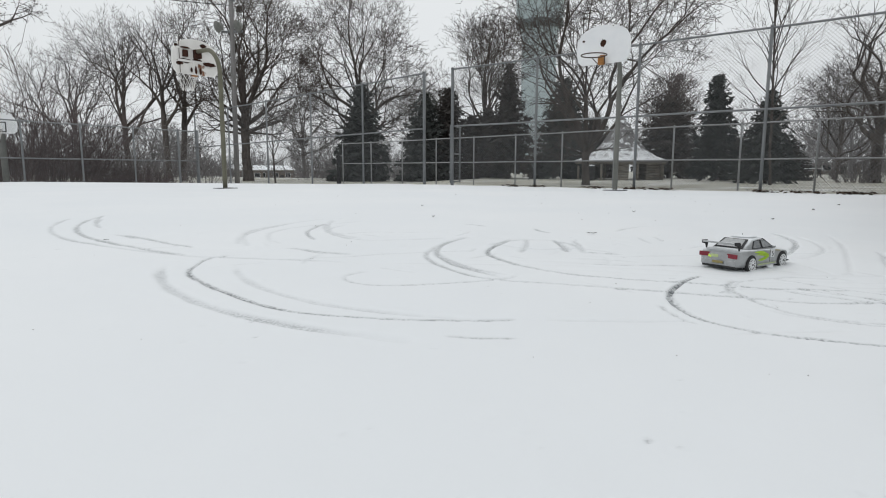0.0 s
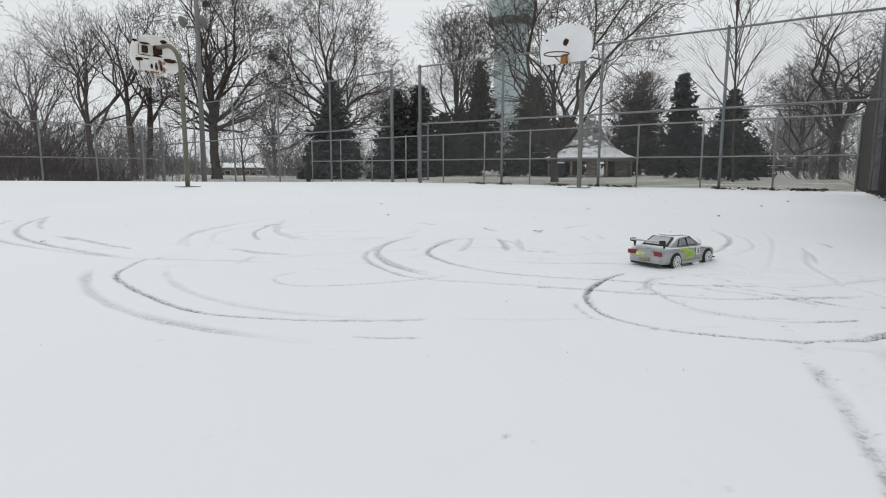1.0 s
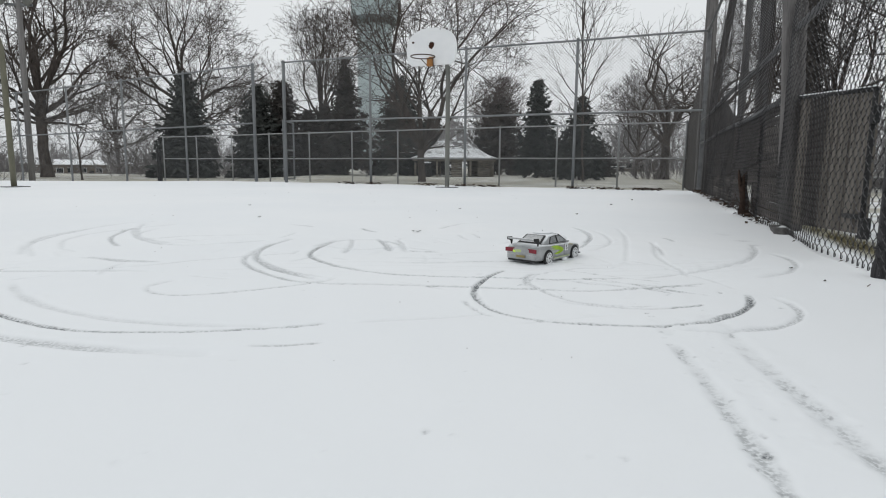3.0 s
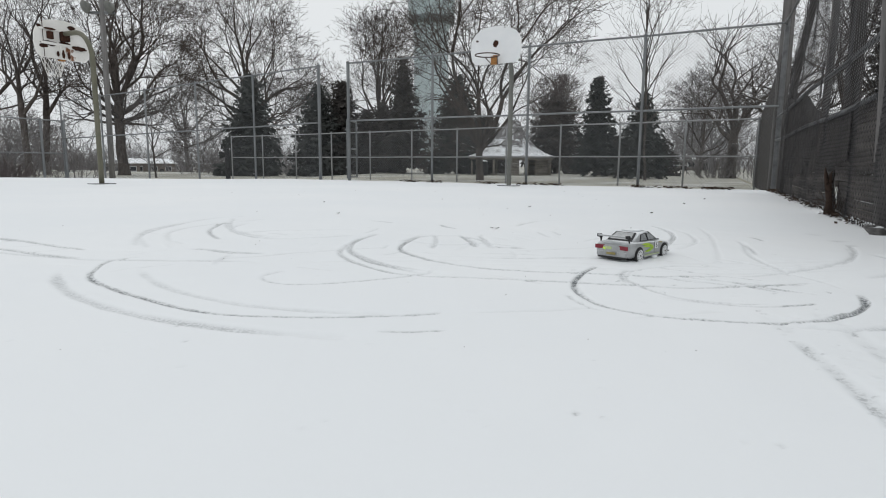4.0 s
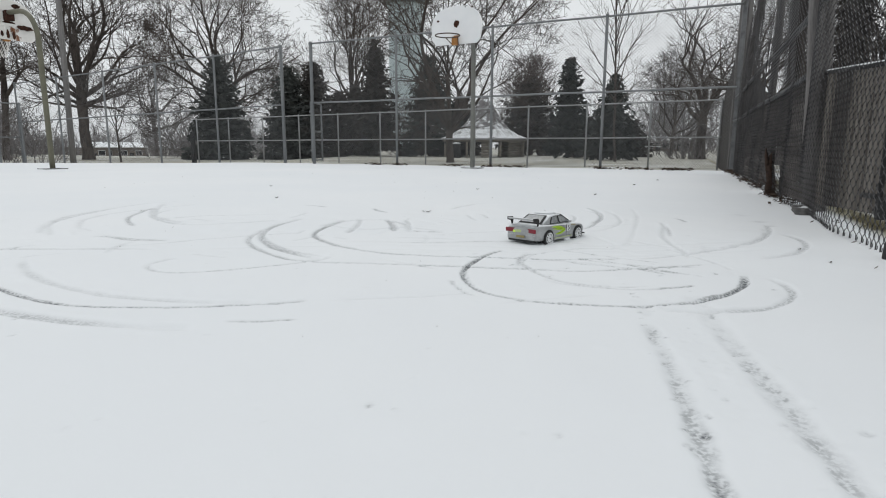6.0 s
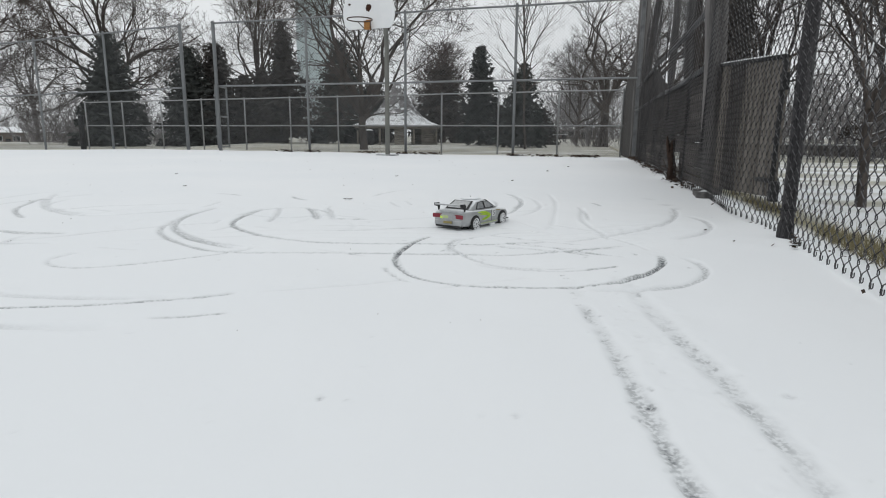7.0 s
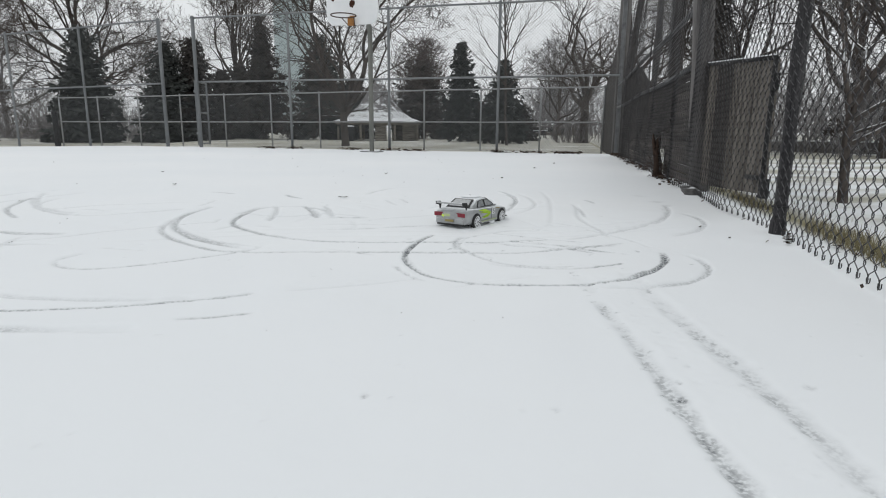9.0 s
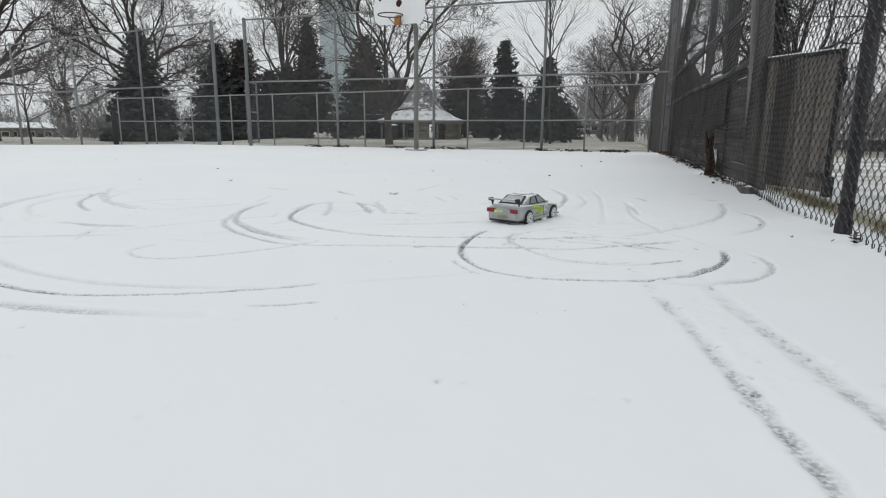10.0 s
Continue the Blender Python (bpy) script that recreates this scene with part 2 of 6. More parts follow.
M_GRASS = surface("dry_yellow_green_grass", (0.12, 0.105, 0.055), (0.29, 0.25, 0.14), 6, 0.9, bump=0)
M_BROWN = surface("red_brown_dead_wood", (0.026, 0.018, 0.015), (0.075, 0.050, 0.039), 25, 0.9, bump=0.6, fine=120, spec=0.2)
M_STONE = surface("grey_stone", (0.07, 0.068, 0.068), (0.16, 0.155, 0.15), 18, 0.9, bump=0.6, fine=120, snow=0.42, spec=0.2)
M_BLACK = surface("matt_black", (0.02, 0.02, 0.021), (0.045, 0.045, 0.046), 20, 0.6, bump=0.1, spec=0.2)
M_SILVER = surface("snow_dusted_silver_shell", (0.31, 0.318, 0.322), (0.43, 0.438, 0.44), 30, 0.35, 0.05, bump=0.03, fine=200, snow=0.62)
M_LIME = surface("lime_decal", (0.60, 0.85, 0.06), (0.70, 0.92, 0.12), 40, 0.5, bump=0)
M_LIME_DULL = surface("snow_dusted_lime_decal", (0.42, 0.52, 0.20), (0.55, 0.62, 0.34), 60, 0.6, bump=0.05)
M_WHITE = surface("dirty_white_plastic", (0.70, 0.71, 0.72), (0.82, 0.82, 0.82), 30, 0.5, bump=0.05)
M_RED = surface("red_lamp_plastic", (0.17, 0.008, 0.02), (0.25, 0.014, 0.03), 40, 0.45, bump=0)
M_YELLOW = surface("yellow_plate", (0.27, 0.22, 0.08), (0.36, 0.29, 0.11), 40, 0.5, bump=0)
M_LAMP = surface("clouded_lamp_glass", (0.50, 0.52, 0.53), (0.66, 0.67, 0.68), 12, 0.35, bump=0)
M_TYRE = surface("snowy_black_rubber", (0.02, 0.02, 0.02), (0.05, 0.05, 0.05), 60, 0.85, bump=0.3, snow=0.25)


# ---------------------------------------------------------------- mesh helpers
def mesh_np(name, verts, faces, smooth=False):
    """A mesh from an (n, 3) array of points and an (m, k) array of faces."""
    verts, faces = np.asarray(verts, np.float32), np.asarray(faces, np.int32)
    me = bpy.data.meshes.new(name)
    m, k = faces.shape
    me.vertices.add(len(verts))
    me.vertices.foreach_set("co", verts.ravel())
    me.loops.add(m * k)
    me.loops.foreach_set("vertex_index", faces.ravel())
    me.polygons.add(m)
    me.polygons.foreach_set("loop_start", np.arange(0, m * k, k, dtype=np.int32))
    me.polygons.foreach_set("loop_total", np.full(m, k, np.int32))
    me.polygons.foreach_set("use_smooth", np.full(m, smooth))
    me.update(calc_edges=True)
    me.validate()
    return me


def tubes(p0, p1, r0, r1, sides=3, flat_to=None):
    """Separate tapered prisms for many straight pieces at once. sides 1: thin flat slips for the finest twigs and far wire."""
    p0, p1 = np.asarray(p0, float), np.asarray(p1, float)
    r0, r1 = np.asarray(r0, float), np.asarray(r1, float)
    d = p1 - p0
    d /= np.maximum(np.linalg.norm(d, axis=1, keepdims=True), 1e-9)
    ref = np.where(np.abs(d[:, 2:3]) < 0.9, np.array([[0, 0, 1.0]]), np.array([[1.0, 0, 0]]))
    u = np.cross(d, ref)
    u /= np.linalg.norm(u, axis=1, keepdims=True)
    v = np.cross(d, u)
    if sides == 1:
        if flat_to is not None:
            u = np.cross(d, np.array([flat_to], float))
        else:
            g = np.random.default_rng(len(d)).uniform(0, 6.283, (len(d), 1))
            u = u * np.cos(g) + v * np.sin(g)
        verts = np.stack([p0 - u * r0[:, None], p0 + u * r0[:, None], p1 + u * r1[:, None], p1 - u * r1[:, None]], 1).reshape(-1, 3)
        return verts, np.arange(len(verts)).reshape(-1, 4)
    a = np.arange(sides) * 2 * math.pi / sides
    ring = np.cos(a)[None, :, None] * u[:, None, :] + np.sin(a)[None, :, None] * v[:, None, :]
    verts = np.concatenate([p0[:, None] + ring * r0[:, None, None], p1[:, None] + ring * r1[:, None, None]], 1).reshape(-1, 3)
    k = np.arange(sides)
    one = np.stack([k, (k + 1) % sides, (k + 1) % sides + sides, k + sides], 1)
    faces = (np.arange(len(p0))[:, None, None] * 2 * sides + one[None]).reshape(-1, 4)
    return verts, faces


def sweep(points, radii, sides=10, caps=True):
    """A bmesh tube along points, one ring a point."""
    bm = bmesh.new()
    pts = [Vector(p) for p in points]
    rr = [radii] * len(pts) if isinstance(radii, (int, float)) else list(radii)
    rings, u = [], None
    for i, p in enumerate(pts):
        d = (pts[min(i + 1, len(pts) - 1)] - pts[max(i - 1, 0)]).normalized()
        if u is None:
            u = d.cross(Vector((0, 0, 1)) if abs(d.z) < 0.9 else Vector((1, 0, 0))).normalized()
        u = (u - d * u.dot(d)).normalized()
        v = d.cross(u)
        rings.append([bm.verts.new(p + (u * math.cos(a) + v * math.sin(a)) * rr[i]) for a in [k * 2 * math.pi / sides for k in range(sides)]])
    for a, b in zip(rings, rings[1:]):
        for k in range(sides):
            bm.faces.new((a[k], a[(k + 1) % sides], b[(k + 1) % sides], b[k])).smooth = True
    if caps:
        bm.faces.new(rings[0][::-1])
        bm.faces.new(rings[-1])
    return bm


def box(cx, cy, cz, sx, sy, sz, bevel=0.0, turn=None):
    bm = bmesh.new()
    bmesh.ops.create_cube(bm, size=1, matrix=Matrix.Diagonal((sx, sy, sz, 1)))
    if bevel:
        bmesh.ops.bevel(bm, geom=bm.edges[:], offset=bevel, segments=2, affect="EDGES", profile=0.6)
    bm.transform(Matrix.Translation((cx, cy, cz)) @ (turn or Matrix()))
    return bm


def lathe(profile, sides=24):
    bm = bmesh.new()
    rings = [[bm.verts.new((r * math.cos(a), r * math.sin(a), z)) for a in [k * 2 * math.pi / sides for k in range(sides)]] for r, z in profile]
    for a, b in zip(rings, rings[1:]):
        for k in range(sides):
            bm.faces.new((a[k], a[(k + 1) % sides], b[(k + 1) % sides], b[k])).smooth = True
    bm.faces.new(rings[0][::-1])
    bm.faces.new(rings[-1])
    return bm


def plate(outline, thick, bevel=0.0):
    """A flat slab with the outline (x, z), its front at y = 0, thick towards +y."""
    bm = bmesh.new()
    low = [bm.verts.new((x, 0, z)) for x, z in outline]
    top = [bm.verts.new((x, thick, z)) for x, z in outline]
    n = len(low)
    bm.faces.new(low)
    bm.faces.new(top[::-1])
    for i in range(n):
        bm.faces.new((low[(i + 1) % n], low[i], top[i], top[(i + 1) % n]))
    bmesh.ops.recalc_face_normals(bm, faces=bm.faces[:])
    return bm


def joined(*bms):
    out = bmesh.new()
    for b in bms:
        me = bpy.data.meshes.new("joined")
        b.to_mesh(me)
        out.from_mesh(me)
        bpy.data.meshes.remove(me)
        b.free()
    return out


def thing(name, m, label, category, group="", kind=""):
    ob = new(name)
    ob.matrix_world = m
    return tagged(ob, label, category, group, kind)


def part(name, shape, material, parent, label="", kind=""):
    """One mesh object under a thing or a part; shape: a bmesh or a mesh, in the parent's own axes."""
    if isinstance(shape, bmesh.types.BMesh):
        me = bpy.data.meshes.new(name)
        shape.to_mesh(me)
        shape.free()
    else:
        me = shape
    if not me.materials:
        me.materials.append(material)
    ob = new(name, me)
    ob.parent = parent
    return tagged(ob, label, kind=kind)


# ---------------------------------------------------------------- ground
def lattice(ix, iy, seed):
    h = (ix * 374761393 + iy * 668265263 + seed * 974634541) & 0xFFFFFFFF
    h = ((h ^ (h >> 13)) * 1274126177) & 0xFFFFFFFF
    return ((h ^ (h >> 16)) & 0xFFFF) / 65535.0


def soft_noise(x, y, size, seed):
    x, y = x / size, y / size
    ix, iy = np.floor(x).astype(np.int64), np.floor(y).astype(np.int64)
    fx, fy = x - ix, y - iy
    fx, fy = fx * fx * (3 - 2 * fx), fy * fy * (3 - 2 * fy)
    a, b = lattice(ix, iy, seed), lattice(ix + 1, iy, seed)
    c, d = lattice(ix, iy + 1, seed), lattice(ix + 1, iy + 1, seed)
    return (a + (b - a) * fx) * (1 - fy) + (c + (d - c) * fx) * fy


def step_smooth(v, lo, hi):
    t = np.clip((v - lo) / (hi - lo), 0, 1)
    return t * t * (3 - 2 * t)


def terrain(x, y):
    """The lie of the land: a level court, the park a hand's breadth lower."""
    x, y = np.asarray(x, float), np.asarray(y, float)
    f = (x - GATE_R.x) * FRONT_N.x + (y - GATE_R.y) * FRONT_N.y
    r = (x - SIDE_0.x) * RIGHT_N.x + (y - SIDE_0.y) * RIGHT_N.y
    e = (x - LEFT_0.x) * LEFT_N.x + (y - LEFT_0.y) * LEFT_N.y
    out = np.maximum(step_smooth(f, 0.1, 2.5), step_smooth(e, 0.1, 2.5))
    side = step_smooth(r, 0.15, 1.2)
    z = -0.15 * out - 0.03 * side * (1 - out)
    z = z - 2.5 * step_smooth(f, 24, 46) * step_smooth(-x, 4, 20)
    z = z - 0.25 * step_smooth(-x, 3, 9) * step_smooth(y, 15.5, 21)
    z = z + 0.03 * (soft_noise(x, y, 1.6, 3) - 0.5) * np.maximum(out, side)
    return z


def stops(*runs):
    """Grid lines: (from, to, spacing) runs joined, then growing outwards on both sides to the horizon."""
    v = [runs[0][0]]
    for a, b, s in runs:
        v += list(np.linspace(a, b, max(2, int(round((b - a) / s)) + 1))[1:])
    s, low = runs[0][2], []
    p = v[0]
    while p > -2500:
        s *= 1.22
        p -= s
        low.append(p)
    s, high = runs[-1][2], []
    p = v[-1]
    while p < 2500:
        s *= 1.22
        p += s
        high.append(p)
    return np.array(low[::-1] + v + high)


GX = stops((-4.2, -1.5, 0.018), (-1.5, 0.35, 0.0105), (0.35, 1.45, 0.0080), (1.45, 2.2, 0.0105), (2.2, 6.0, 0.08))
GY = stops((0.50, 1.75, 0.0080), (1.75, 2.4, 0.0105), (2.4, 4.6, 0.016), (4.6, 12.0, 0.12))
XX, YY = np.meshgrid(GX, GY, indexing="ij")
ZZ = terrain(XX, YY)
WEAR_SHADE = np.zeros_like(ZZ)
fine = np.exp(-np.hypot(XX, YY) / 14)
ZZ += 0.015 * (soft_noise(XX, YY, 0.55, 5) - 0.5) * fine + 0.006 * (soft_noise(XX, YY, 0.13, 6) - 0.5) * fine
CLODS = step_smooth(soft_noise(XX, YY, 0.024, 8) * 0.7 + 0.3 * soft_noise(XX, YY, 0.05, 18), 0.22, 0.78)
CLODS = np.where((YY > 2.4) | (XX < -1.5), 0.5 + 0.25 * (CLODS - 0.5), CLODS)
BREAKS = soft_noise(XX, YY, 0.11, 9)
SLOW = soft_noise(XX, YY, 0.35, 10)


def press(points, width=0.016, depth=0.010, dark=0.35, rough=0.25, first=1.0):
    """Presses a wheel track along points into the snow: a flat-bottomed groove with crumbled banks, the ground showing
    through in places and groove shade added to its grey.
    first: how strong the track is where it begins."""
    global ZZ, WEAR_SHADE
    P = np.array(points, float)
    way = np.concatenate([[0], np.cumsum(np.hypot(*np.diff(P, axis=0).T))])
    t = np.arange(0, way[-1], 0.008)
    px, py = np.interp(t, way, P[:, 0]), np.interp(t, way, P[:, 1])
    run = min(0.30, way[-1] * 0.3)
    fade = np.clip(np.minimum(t, way[-1] - t) / run + 0.05, 0, 1) * (first + (1 - first) * np.clip(t / way[-1] * 1.15, 0, 1))
    D, S = np.full(ZZ.shape, 9.0), np.zeros(ZZ.shape)
    reach = width * 4 + 0.02
    for x, y, s in zip(px, py, fade):
        i0, i1 = np.searchsorted(GX, (x - reach, x + reach))
        j0, j1 = np.searchsorted(GY, (y - reach, y + reach))
        d = np.hypot(GX[i0:i1, None] - x, GY[None, j0:j1] - y)
        near = d < D[i0:i1, j0:j1]
        D[i0:i1, j0:j1][near] = d[near]
        S[i0:i1, j0:j1][near] = s
    wob = width * (0.60 + 0.45 * BREAKS + 0.35 * rough * (CLODS - 0.4))
    wob = np.maximum(wob, np.where((YY > 2.4) | (XX < -1.5), 0.013, 0.006))
    # where a track is weak only its deepest lumps are left
    bite = step_smooth(S + ((1 - 0.5 * rough) * BREAKS + 0.5 * rough * CLODS) * 0.9 - 0.40, 0.20, 0.62)
    groove = (1 - step_smooth(D / wob, 0.40, 1.45)) * bite
    bank = np.exp(-((D - 1.75 * wob) / (0.55 * wob)) ** 2) * bite
    ZZ += -0.62 * depth * groove * (1 - 0.35 * rough + 0.6 * rough * CLODS) + depth * 0.14 * bank * np.maximum(CLODS + BREAKS - 0.75, 0) * 2
    show = (0.62 + 0.6 * SLOW) * (1 - 0.5 * rough + 0.9 * rough * CLODS)
    WEAR_SHADE = np.maximum(WEAR_SHADE, np.clip(1.45 * dark * groove * show * (0.4 + 0.6 * S), 0, 1))


def arc(cx, cy, r, a0, a1, n=40):
    return [(cx + r * math.cos(radians(a)), cy + r * math.sin(radians(a))) for a in np.linspace(a0, a1, n)]


def bend(*pts, n=12):
    """A smooth line through points (Catmull-Rom)."""
    P = [Vector(p) for p in (pts[0], *pts, pts[-1])]
    out = []
    for a, b, c, d in zip(P, P[1:], P[2:], P[3:]):
        for k in range(n):
            t = k / n
            q = 0.5 * (2 * b + (c - a) * t + (2 * a - 5 * b + 4 * c - d) * t * t + (3 * b - a - 3 * c + d) * t ** 3)
            out.append((q.x, q.y))
    return out + [tuple(P[-1])]


# two wide cart ruts that come from beside the camera
for strong, lane in ((1.0, bend((0.905, 1.63), (0.815, 1.33), (0.758, 1.10), (0.708, 0.92), (0.662, 0.76), (0.603, 0.55), (0.53, 0.30))),
                     (0.68, bend((1.07, 1.66), (0.99, 1.36), (0.925, 1.12), (0.875, 0.92), (0.842, 0.78), (0.795, 0.62), (0.70, 0.35)))):
    press(lane, 0.024 if strong > 0.9 else 0.031, 0.005, 0.19 if strong > 0.9 else 0.15, 0.40, 0.30)
    press([(x - 0.003, y) for x, y in lane], 0.012 if strong > 0.9 else 0.018, 0.003, 0.34 * strong, 0.55, 0.10)
    chip = random.Random(int(1000 * strong))
    for k in range(60):
        # dark pits and loose lumps along the rut
        x, y = lane[chip.randrange(len(lane))]
        x, y = x + chip.gauss(0, 0.010), y + chip.uniform(-0.03, 0.03)
        press([(x, y), (x + chip.uniform(-.006, .006), y + 0.010)], chip.uniform(0.005, 0.009), chip.choice((0.004, 0.003, -0.004)), chip.choice((0.1, 0.3, 0.45)) * strong, 0.8)
scuff = random.Random(9)
for k in range(150):
    # dimples and dropped lumps between the ruts, thickest near the camera
    y = 0.35 + 1.2 * scuff.random() ** 1.5
    x = 0.545 + 0.235 * y + scuff.uniform(-0.02, 0.17)
    press([(x, y), (x + 0.010 * math.cos(k), y + 0.014)], scuff.uniform(0.005, 0.010), scuff.choice((0.003, 0.002, -0.003)), scuff.choice((0.0, 0.05, 0.12)), 0.8)
# the wide double sweep on the near side
press(bend((-1.40, 2.55), (-1.47, 2.42), (-1.42, 2.23), (-1.32, 2.02), (-1.15, 1.85), (-0.87, 1.63), (-0.65, 1.53), (-0.30, 1.51), (-0.04, 1.56)), 0.011, 0.009, 0.52, 0.3)
press(arc(-0.11, 2.91, 1.60, -156, -96), 0.024, 0.010, 0.17)
press(arc(-0.19, 2.13, 0.76, -95, -77), 0.010, 0.007, 0.35)
press(arc(-0.14, 2.78, 1.23, -160, -92), 0.022, 0.008, 0.16)
press(arc(-0.27, 3.68, 2.14, -84, -70), 0.012, 0.005, 0.10)
press(arc(-0.60, 6.24, 4.83, -78, -73), 0.012, 0.005, 0.08)
# far loops on the left
press(arc(-0.56, 5.70, 3.37, -156, -106), 0.020, 0.010, 0.38)
press(arc(-0.96, 5.52, 3.10, -157, -88), 0.022, 0.009, 0.22)
press(arc(1.26, 8.99, 6.93, -124, -115), 0.018, 0.010, 0.41)
press(arc(-0.29, 6.49, 3.97, -152, -131), 0.020, 0.010, 0.30)
press(arc(-0.16, 4.08, 1.42, 168, 220), 0.018, 0.010, 0.41)
press(arc(-0.36, 4.35, 1.22, 175, 235), 0.020, 0.008, 0.22)
press(arc(0.08, 3.89, 1.95, 160, 212), 0.022, 0.008, 0.20)
press(arc(-0.71, 3.75, 1.10, -125, -96), 0.016, 0.008, 0.24)
press(bend((-0.06, 2.27), (-0.17, 2.13), (-0.40, 2.01), (-0.62, 1.97), (-0.73, 2.11), (-0.66, 2.24)), 0.012, 0.008, 0.27)
# the middle loops and the long run to the side
press(arc(0.53, 3.03, 1.05, 154, 231), 0.018, 0.012, 0.30)
press(bend((-0.53, 3.09), (-0.54, 2.76), (-0.45, 2.49), (-0.20, 2.17), (0.21, 2.06), (0.79, 1.94), (1.20, 2.01), (1.47, 2.09)), 0.014, 0.008, 0.27)
press(bend((-0.16, 3.44), (-0.25, 2.84), (0.03, 2.37), (0.54, 2.17), (0.86, 2.15), (1.18, 2.20)), 0.012, 0.010, 0.40)
press(arc(-3.29, 3.26, 3.22, 6, -9), 0.018, 0.008, 0.22)
press(arc(-3.04, 2.86, 3.18, 13, 1), 0.018, 0.012, 0.40)
press(arc(-2.52, 3.07, 2.74, 10, -3), 0.018, 0.008, 0.22)
press(arc(0.68, 3.79, 1.68, -2, -80), 0.018, 0.008, 0.17)
press(arc(1.30, 2.87, 0.81, -1, -78), 0.020, 0.008, 0.18)
press(bend((1.84, 4.15), (1.63, 3.50), (1.39, 2.92), (1.17, 2.43)), 0.016, 0.005, 0.10)
press(bend((1.69, 3.23), (1.45, 2.70), (1.35, 2.25), (1.24, 2.03)), 0.014, 0.007, 0.15)
press(arc(0.06, 4.02, 1.44, 9, -39), 0.018, 0.010, 0.28)
press(bend((-0.05, 4.15), (0.0, 3.95), (0.10, 3.80)), 0.02, 0.01, 0.3)
for k, (y0, y1) in enumerate(((2.46, 2.33), (2.58, 2.47), (2.36, 2.24))):
    press(bend((-0.75 + 0.3 * k, y0), (0.2, y0 + 0.03), (1.1, y1), (1.95, y1 + 0.10)), 0.011, 0.005, 0.08)
press(bend((-0.48, 3.48), (-0.74, 3.32), (-1.01, 3.27), (-1.28, 3.50), (-1.54, 4.11), (-1.64, 4.53)), 0.020, 0.010, 0.22)
press(bend((-1.03, 2.45), (-0.85, 2.61), (-0.63, 2.78), (-0.44, 2.87), (-0.22, 2.94)), 0.016, 0.008, 0.20)
press(bend((-0.27, 3.12), (-0.16, 3.39), (0.03, 3.47), (0.18, 3.29), (0.21, 3.00)), 0.018, 0.009, 0.26)
press(bend((-0.21, 3.20), (-0.03, 3.04), (0.20, 3.09), (0.39, 2.93)), 0.018, 0.008, 0.20)
# fainter passes: rims of older loops, short slides and half-filled lines
press(bend((-1.32, 4.52), (-1.53, 4.17), (-1.71, 3.87), (-1.69, 3.49), (-1.53, 3.12), (-1.41, 2.96)), 0.020, 0.007, 0.15)
press(bend((-1.49, 4.77), (-1.76, 4.43), (-1.88, 4.05), (-1.90, 3.67), (-1.77, 3.28), (-1.51, 2.84)), 0.020, 0.008, 0.18)
press(bend((-1.30, 2.86), (-1.14, 2.72), (-1.01, 2.66), (-0.83, 2.66)), 0.012, 0.008, 0.28)
press(bend((-3.57, 4.33), (-3.36, 3.99), (-3.20, 3.78), (-2.98, 3.57), (-2.86, 3.47)), 0.020, 0.009, 0.26)
press(bend((-2.62, 3.24), (-2.41, 3.09), (-2.24, 3.01)), 0.016, 0.009, 0.34)
press(bend((-1.38, 4.25), (-1.43, 4.01), (-1.41, 3.77), (-1.33, 3.56), (-1.05, 3.30)), 0.018, 0.008, 0.18)
press(bend((-1.43, 3.77), (-1.29, 3.55), (-1.02, 3.65), (-0.66, 3.69), (-0.43, 3.65)), 0.016, 0.007, 0.16)
press(bend((-0.49, 2.81), (-0.41, 2.60), (-0.32, 2.45), (-0.22, 2.33), (-0.10, 2.24)), 0.012, 0.007, 0.20)
press(bend((-0.60, 4.35), (-0.48, 4.26), (-0.36, 4.17)), 0.016, 0.008, 0.36)
press(bend((0.11, 3.41), (0.14, 3.15), (0.16, 2.99)), 0.016, 0.008, 0.22)
press(bend((0.18, 2.99), (0.32, 2.91), (0.42, 2.90)), 0.012, 0.007, 0.26)
press(bend((1.42, 3.94), (1.46, 3.78), (1.41, 3.51), (1.31, 3.28), (1.17, 3.04), (1.01, 2.89)), 0.016, 0.008, 0.26)
press(bend((1.23, 3.80), (1.27, 3.69), (1.23, 3.47), (1.09, 3.12), (0.99, 2.94)), 0.014, 0.007, 0.20)
press(bend((1.58, 3.92), (1.51, 3.50), (1.39, 3.16), (1.16, 2.88)), 0.016, 0.006, 0.12)
press(bend((1.67, 3.24), (1.58, 2.94), (1.48, 2.69)), 0.014, 0.006, 0.20, 0.8)
press(bend((1.84, 3.46), (1.84, 3.34), (1.82, 3.23)), 0.014, 0.006, 0.26, 0.8)
press(bend((2.13, 3.00), (1.97, 2.72), (1.78, 2.50), (1.57, 2.39), (1.38, 2.45)), 0.012, 0.006, 0.16)
press(bend((0.21, 2.80), (0.61, 2.88), (1.07, 3.05), (1.56, 3.18)), 0.010, 0.006, 0.12)
press(bend((0.04, 2.61), (0.29, 2.55), (0.54, 2.58), (0.90, 2.54), (1.11, 2.49)), 0.009, 0.006, 0.22, 0.8)
press(bend((0.45, 3.88), (0.73, 4.42), (1.17, 4.52)), 0.016, 0.006, 0.14)
press(bend((0.99, 1.97), (1.06, 1.96), (1.17, 1.99), (1.29, 2.00)), 0.010, 0.006, 0.22, 0.8)
drift = random.Random(15)
